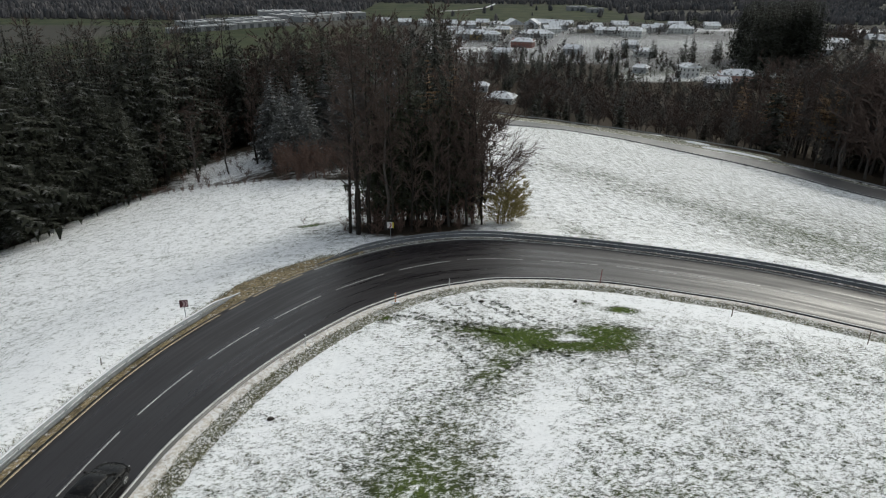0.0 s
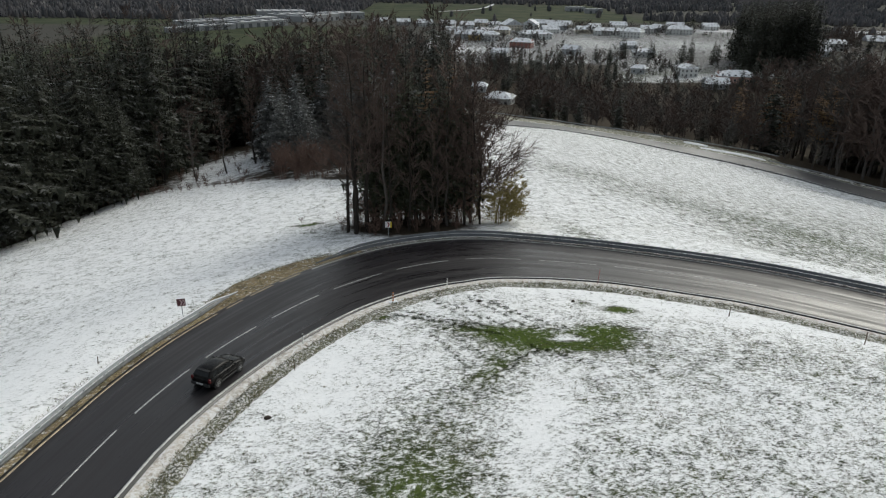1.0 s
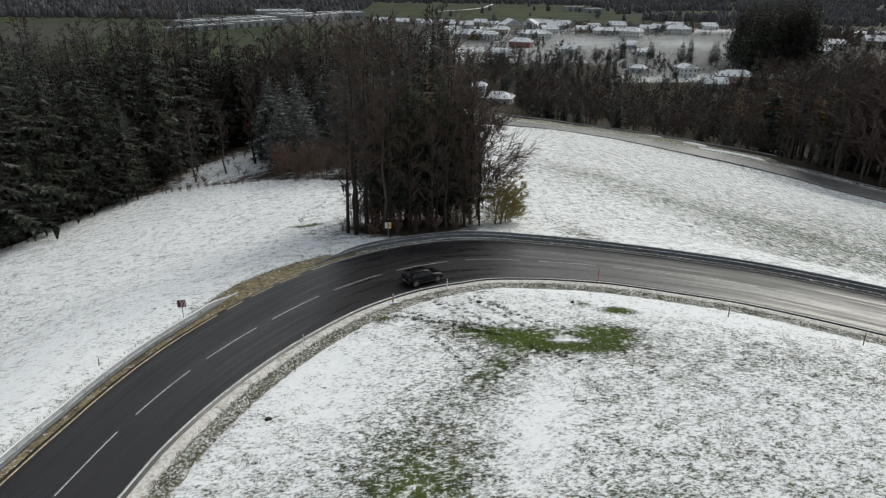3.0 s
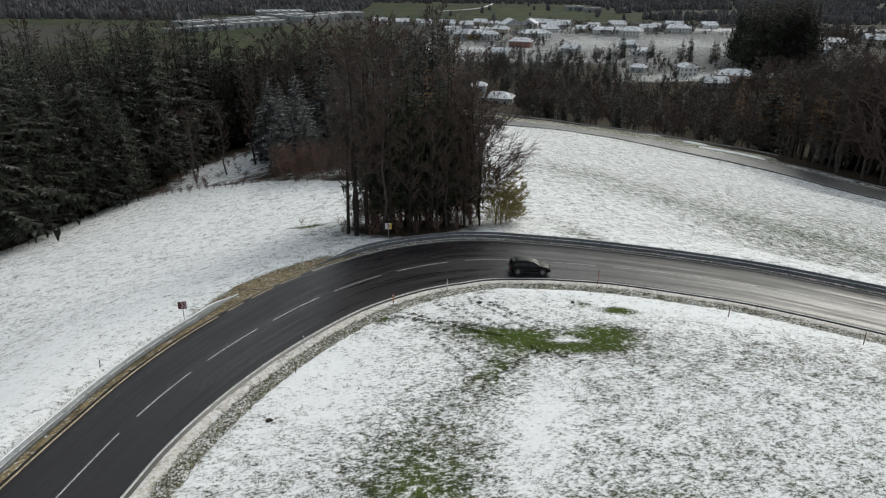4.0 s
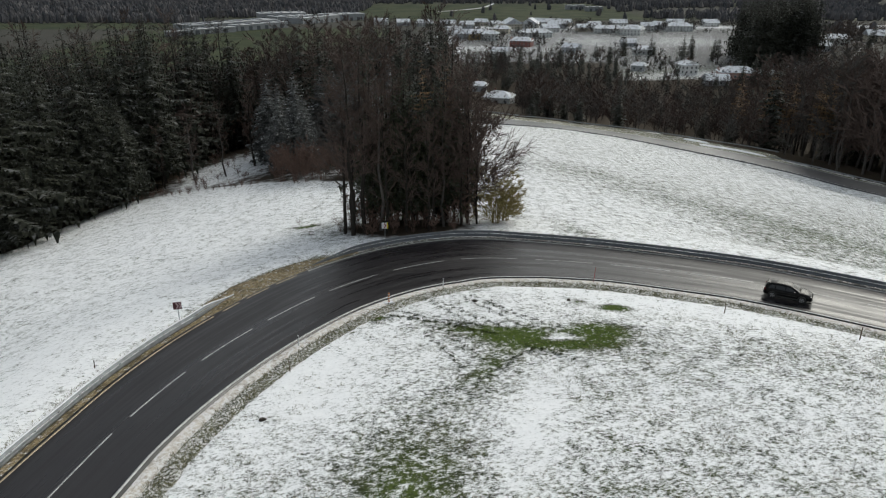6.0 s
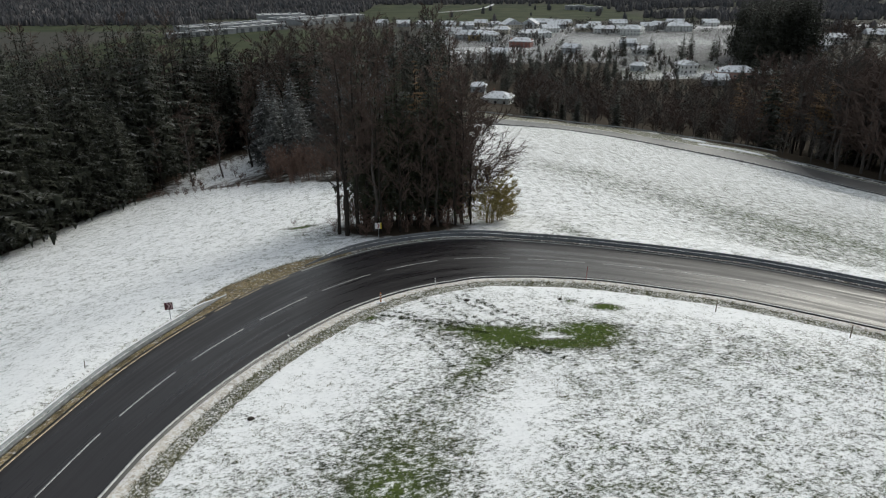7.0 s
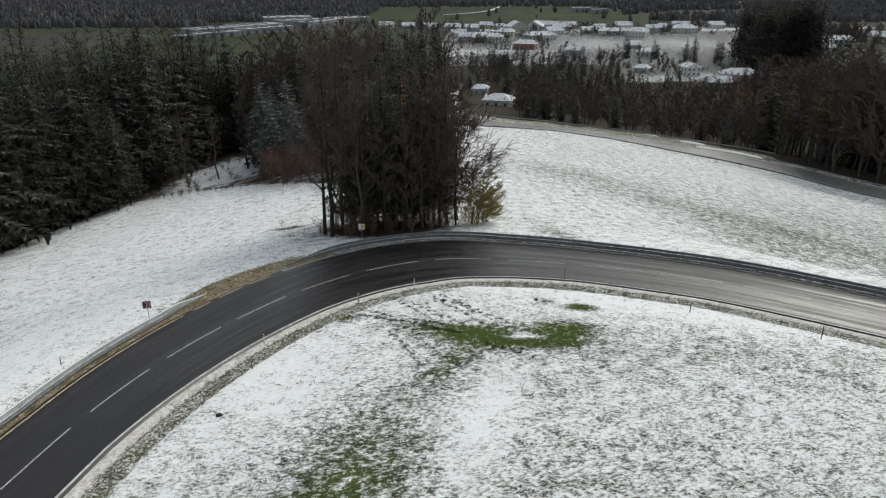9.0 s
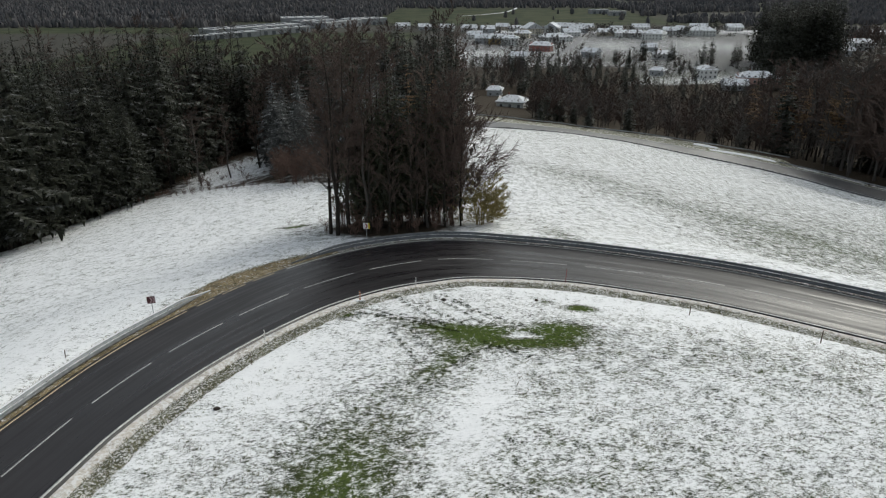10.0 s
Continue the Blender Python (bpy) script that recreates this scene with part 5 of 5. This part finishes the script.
def far_woods():
    rnd = random.Random(77)
    P = []
    def clear(x, y):
        if 1040 < y < 1565 and -145 < x < 312:
            return True
        if 600 < y < 1130 and -335 < x < -90:
            return True
        return 850 < y < 970 and -620 < x < -345
    while len(P) < 12000:
        y = 560 + 1640 * rnd.random() ** 1.05
        x = rnd.uniform(-.78, .78) * y
        n = noise.noise((x * .0035, y * .008, 1.0))
        dense = (y > 985 and x < -80) or y > 1565
        if clear(x, y) or (y < 1040 and -90 < x < 380) or (y < 760 and x > -330):
            if y < 900 or rnd.random() > .008:
                continue
        elif n < (-.28 if dense else .02):
            continue
        P.append((x, y, rnd.uniform(6, 14)))
    xs = np.array(P)
    zs = height(xs[:, 0], xs[:, 1])[0]
    V, F = [], []
    for (x, y, h), z in zip(P, zs):
        k = len(V)
        r = h * rnd.uniform(.22, .42)
        V.append((x + rnd.uniform(-1, 1), y, z + h))
        for lev, (rr, zz) in enumerate(((.75, .66), (1.0, .10))):
            for j in range(5):
                a = j * math.tau / 5 + rnd.uniform(-.4, .4)
                q = rr * r * rnd.uniform(.7, 1.25)
                V.append((x + q * math.cos(a), y + q * math.sin(a), z + h * zz * rnd.uniform(.85, 1.15)))
        V.append((x, y, z - 1))
        for j in range(5):
            j2 = (j + 1) % 5
            F += [(k, k + 1 + j, k + 1 + j2), (k + 1 + j, k + 6 + j, k + 6 + j2, k + 1 + j2), (k + 6 + j, k + 11, k + 6 + j2)]
    ob = raw("far_woods", V, F, FARWOOD_HAZED)
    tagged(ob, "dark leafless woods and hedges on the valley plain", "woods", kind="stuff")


far_woods()


# ------------------------------------------------------------------ roadside furniture
SIGN_WHITE = plain("sign_white", (.72, .70, .70), .5)
SIGN_RED = plain("sign_red", (.26, .03, .035), .5)
SIGN_DARK_RED = plain("sign_dark_red", (.09, .02, .024), .6)
SIGN_PINK = plain("sign_faded_white", (.50, .36, .37), .6)
SIGN_YELLOW = plain("sign_yellow", (.70, .52, .03), .5)
POST_WHITE = plain("post_white", (.68, .68, .66), .6)
POST_BLACK = plain("post_black", (.02, .02, .02), .6)
WOOD = plain("weathered_stake", (.14, .10, .075), .9)
ORANGE = plain("orange_plastic", (.45, .17, .06), .6)


def chevron_sign(x, y, turn, size, height_, back, fore, label, yellow=False):
    sg = new("chevron_sign", None)
    bm = bmesh.new()
    cyl(bm, (0, 0, -.6), (0, 0, height_), .03, .03, 8)
    part("pole", bm, STEEL, sg)
    bm = bmesh.new()
    box(bm, 0, -.045, height_, size, .03, size, bevel=.012)
    board = part("board", bm, back, sg)
    bm = bmesh.new()
    s = size * .5
    for dx in ((-.35,) if yellow else (-.45, .25)):
        pts = [(dx * s, -.8 * s), (dx * s + .38 * s, -.8 * s), (dx * s + .85 * s, 0), (dx * s + .38 * s, .8 * s), (dx * s, .8 * s), (dx * s + .45 * s, 0)]
        lo = [bm.verts.new((a, -.064, height_ + b)) for a, b in pts]
        hi = [bm.verts.new((a, -.070, height_ + b)) for a, b in pts]
        for q in ((0, 1, 2, 5), (5, 2, 3, 4)):
            bm.faces.new([hi[i] for i in q])
        for i in range(6):
            bm.faces.new((lo[i], lo[(i + 1) % 6], hi[(i + 1) % 6], hi[i]))
    bmesh.ops.recalc_face_normals(bm, faces=bm.faces)
    part("chevron", bm, fore, board)
    if yellow:
        bm = bmesh.new()
        box(bm, size * .42, -.066, height_, size * .24, .014, size * .98)
        part("yellow_strip", bm, SIGN_YELLOW, board)
    sg.matrix_basis = pose(x, y, ground_at(x, y), 0, 0, turn)
    return tagged(sg, label, "road sign", group="chevron signs")


chevron_sign(-21.6, 50.0, 14, .66, 1.85, SIGN_DARK_RED, SIGN_PINK, "dark red bend sign with a pale chevron beside the guardrail")
chevron_sign(-6.4, 72.8, 4, .72, 1.9, SIGN_WHITE, SIGN_RED, "white and yellow chevron sign behind the guardrail", True)


def delineator(x, y, z, turn=0):
    d = new("delineator_post", None)
    bm = bmesh.new()
    box(bm, 0, 0, .35, .11, .09, 1.3, bevel=.02)
    part("post", bm, POST_WHITE, d)
    bm = bmesh.new()
    box(bm, 0, 0, .84, .118, .098, .18, bevel=.008)
    part("band", bm, POST_BLACK, d, "black band near the top")
    bm = bmesh.new()
    box(bm, 0, -.052, .84, .05, .012, .14)
    part("reflector", bm, SIGN_WHITE, d)
    d.matrix_basis = pose(x, y, z, 0, 0, turn)
    return tagged(d, "white delineator post with a black band", "post", group="delineator posts")


def stake(x, y, h, r, mat, label, lean=0.0):
    s = new("stake", None)
    bm = bmesh.new()
    cyl(bm, (0, 0, -.5), (lean, 0, h), r, r * .8, 7)
    part("pole", bm, mat, s)
    bm = bmesh.new()
    cyl(bm, (lean * .97, 0, h - .02), (lean, 0, h + .06), r * 1.1, r * .5, 7)
    part("tip", bm, WOOD, s)
    s.matrix_basis = pose(x, y, ground_at(x, y) + .02)
    return tagged(s, label, "stake", group="roadside stakes")


def on_road(s, o):
    c, t, n = ROAD.at(s)
    return c[0] + n[0] * o, c[1] + n[1] * o, zr(s, c, n, o), math.degrees(math.atan2(t[1], t[0]))


for s in (21, 45.3, 66.2):
    x, y, z, a = on_road(s, -float(half_in(s)) - .75)
    delineator(x, y, z - .05, a)
x, y, z, a = on_road(85.7, -float(half_in(85.7)) - .7)
stake(x, y, 2.0, .035, SIGN_RED, "thin dark red snow pole at the road's edge", .12)
stake(-11.1, 43.2, .9, .035, WOOD, "weathered wooden stake in the snowy field")
stake(25.8, 55.0, .9, .05, WOOD, "weathered wooden stake beside the ditch")
stake(35.3, 50.1, 1.1, .05, WOOD, "dark wooden stake beside the ditch")
stake(-24.9, 42.1, .5, .04, WOOD, "short dark stake beyond the guardrail", .1)


def beacon(x, y, z):
    b = new("warning_beacon", None)
    bm = bmesh.new()
    box(bm, 0, 0, .05, .8, .4, .12, bevel=.03)
    part("foot", bm, SNOWCAP, b, "snow-covered foot plate")
    bm = bmesh.new()
    box(bm, 0, 0, .58, .14, .05, .95, bevel=.015)
    panel = part("panel", bm, ORANGE, b, "orange striped panel")
    for i in range(3):
        bm = bmesh.new()
        box(bm, 0, -.03, .35 + i * .27, .13, .012, .07)
        part("stripe", bm, SIGN_WHITE, panel)
    b.matrix_basis = pose(x, y, z, 0, 0, 20)
    return tagged(b, "orange warning beacon on a snowy foot at the road's edge", "beacon")


x, y, z, a = on_road(58.0, -float(half_in(58)) - 1.0)
beacon(x, y, z - .03)


SOIL = plain("dark_soil", (.05, .038, .028), .95, 0, .4, 8)


def molehill(x, y, w, h, seed):
    rnd = random.Random(seed)
    bm = bmesh.new()
    bmesh.ops.create_icosphere(bm, subdivisions=2, radius=1.0)
    for v in bm.verts:
        k = 1 + .35 * noise.noise(v.co * 2.2 + Vector((seed, 0, 0)))
        v.co = Vector((v.co.x * w * k, v.co.y * w * .75 * k, v.co.z * h * k))
    ob = part("molehill", bm, SOIL)
    ob.matrix_basis = pose(x, y, ground_at(x, y) + h * .15, 0, 0, rnd.uniform(0, 180))
    return tagged(ob, "small mound of dark soil in the snowy field", "molehill", group="molehills")


for x, y, w, h, sd in ((-11.5, 36.7, .24, .16, 1), (3.2, 56.6, .26, .16, 2), (-6.3, 53.0, .45, .22, 3), (12.0, 57.2, .22, .14, 4)):
    molehill(x, y, w, h, sd)

# ------------------------------------------------------------------ grass
GRASS = Mat("grass_blades", .85, 0, .2)
GRASS.color(GRASS.mix(GRASS.geo("Random Per Island"), (.045, .052, .022), (.24, .22, .12)))
GRASS = GRASS.m


def tufts(name, spots, size, blades, label, seed, mat=GRASS):
    rnd = random.Random(seed)
    V, F = [], []
    for x, y, z in spots:
        k0 = rnd.uniform(.6, 1.3) * size
        for b in range(blades):
            a = rnd.uniform(0, 6.3)
            l = k0 * rnd.uniform(.6, 1.3)
            bx, by = x + rnd.uniform(-.12, .12), y + rnd.uniform(-.12, .12)
            w = .018
            k = len(V)
            V += [(bx - w * math.sin(a), by + w * math.cos(a), z - .03), (bx + w * math.sin(a), by - w * math.cos(a), z - .03), (bx + l * .8 * math.cos(a), by + l * .8 * math.sin(a), z + l * rnd.uniform(.3, .9))]
            F.append((k, k + 1, k + 2))
    return tagged(raw(name, V, F, mat), label, "grass", kind="stuff")


def field_tufts():
    rnd = random.Random(31)
    xs = np.array([rnd.uniform(-20, 45) for _ in range(60000)])
    ys = np.array([22 + 40 * rnd.random() for _ in range(60000)])
    z, off, arc = height(xs, ys)
    b = bare_patches(xs, ys)
    n = fractal(xs, ys, .5, 9.0)
    keep = (off < -half_in(arc) - 2.7) & (b + .16 * n + np.array([rnd.uniform(-.12, .12) for _ in xs]) > .075)
    tufts("field_grass", list(zip(xs[keep], ys[keep], z[keep])), .10, 4, "grass blades poking through the thin snow", 32)


field_tufts()


DARK_GRASS = Mat("trodden_grass", .85, 0, .2)
DARK_GRASS.color(DARK_GRASS.mix(DARK_GRASS.geo("Random Per Island"), (.016, .022, .008), (.055, .070, .020)))
DARK_GRASS = DARK_GRASS.m


def trodden_lines():
    """rows of footprints that broke through the snow down to the grass"""
    rnd = random.Random(51)
    spots = []
    for ax, ay, bx, by, gap in ((-4, 54.5, 4, 50.5, .35), (-3, 53.2, 5, 49.0, .3), (0.5, 55.8, 6, 49.8, .4), (3.2, 57.8, 8, 51.2, .45), (2.2, 57.4, 7, 50.8, .4), (4.2, 56.5, 9.5, 50.5, .4), (-6.5, 54.5, -1, 52, .3),
                                (2.4, 40.8, 7.4, 46.6, .5), (6.8, 47.0, 10.5, 44.6, .25), (-1.5, 57.5, 3, 51, .4), (0.2, 50.6, 3.4, 44.0, .35), (-1.2, 49.4, 2.0, 43.0, .4)):
        n = int(math.hypot(bx - ax, by - ay) / gap)
        for i in range(n):
            u = (i + rnd.uniform(-.3, .3)) / n
            cx, cy = ax + (bx - ax) * u + rnd.gauss(0, .16), ay + (by - ay) * u + rnd.gauss(0, .16)
            for _ in range(5):
                x, y = cx + rnd.gauss(0, .11), cy + rnd.gauss(0, .07)
                spots.append((x, y, ground_at(x, y) + .055))
    tufts("trodden_grass", spots, .09, 8, "dark grass bared by footprints in the snow", 52, DARK_GRASS)


trodden_lines()


def bank_tufts():
    rnd = random.Random(41)
    spots = []
    for _ in range(4500):
        s = rnd.uniform(8, 125)
        o = -float(half_in(s)) - rnd.uniform(1.2, 2.5)
        x, y, z, a = on_road(s, o)
        zz = z + .05
        spots.append((x, y, zz))
    tufts("bank_grass", spots, .17, 4, "dead grass tufts along the bank by the road", 42)
    spots = []
    for _ in range(2200):
        s = rnd.uniform(8, 125)
        o = float(half_out(s)) + rnd.uniform(.5, 2.2)
        x, y, z, a = on_road(s, o)
        spots.append((x, y, z - .03))
    for _ in range(1500):
        s = rnd.uniform(45, 62)
        w = math.sin(math.pi * min(max((s - 44.5) / 17.5, 0), 1)) ** .6
        o = float(half_out(s)) + 1.2 + 1.7 * w + rnd.gauss(0, .25)
        x, y, z, a = on_road(s, o)
        spots.append((x, y, max(ground_at(x, y), z - .3)))
    tufts("verge_grass", spots, .14, 4, "yellowed grass under the guardrail", 43)


bank_tufts()


def motions():
    ts = [i / 10 for i in range(101)]
    walk(CAR, [(t, car_pose(t)) for t in ts])
    for w, x, sgn in WHEELS:
        rows = []
        for i in range(301):
            t = i / 30
            rows.append((t, Matrix.Translation((x, sgn * 0.815, 0.342)) @ Matrix.Rotation(lane(t)[0] / 0.342, 4, "Y")))
        walk(w, rows)


motions()
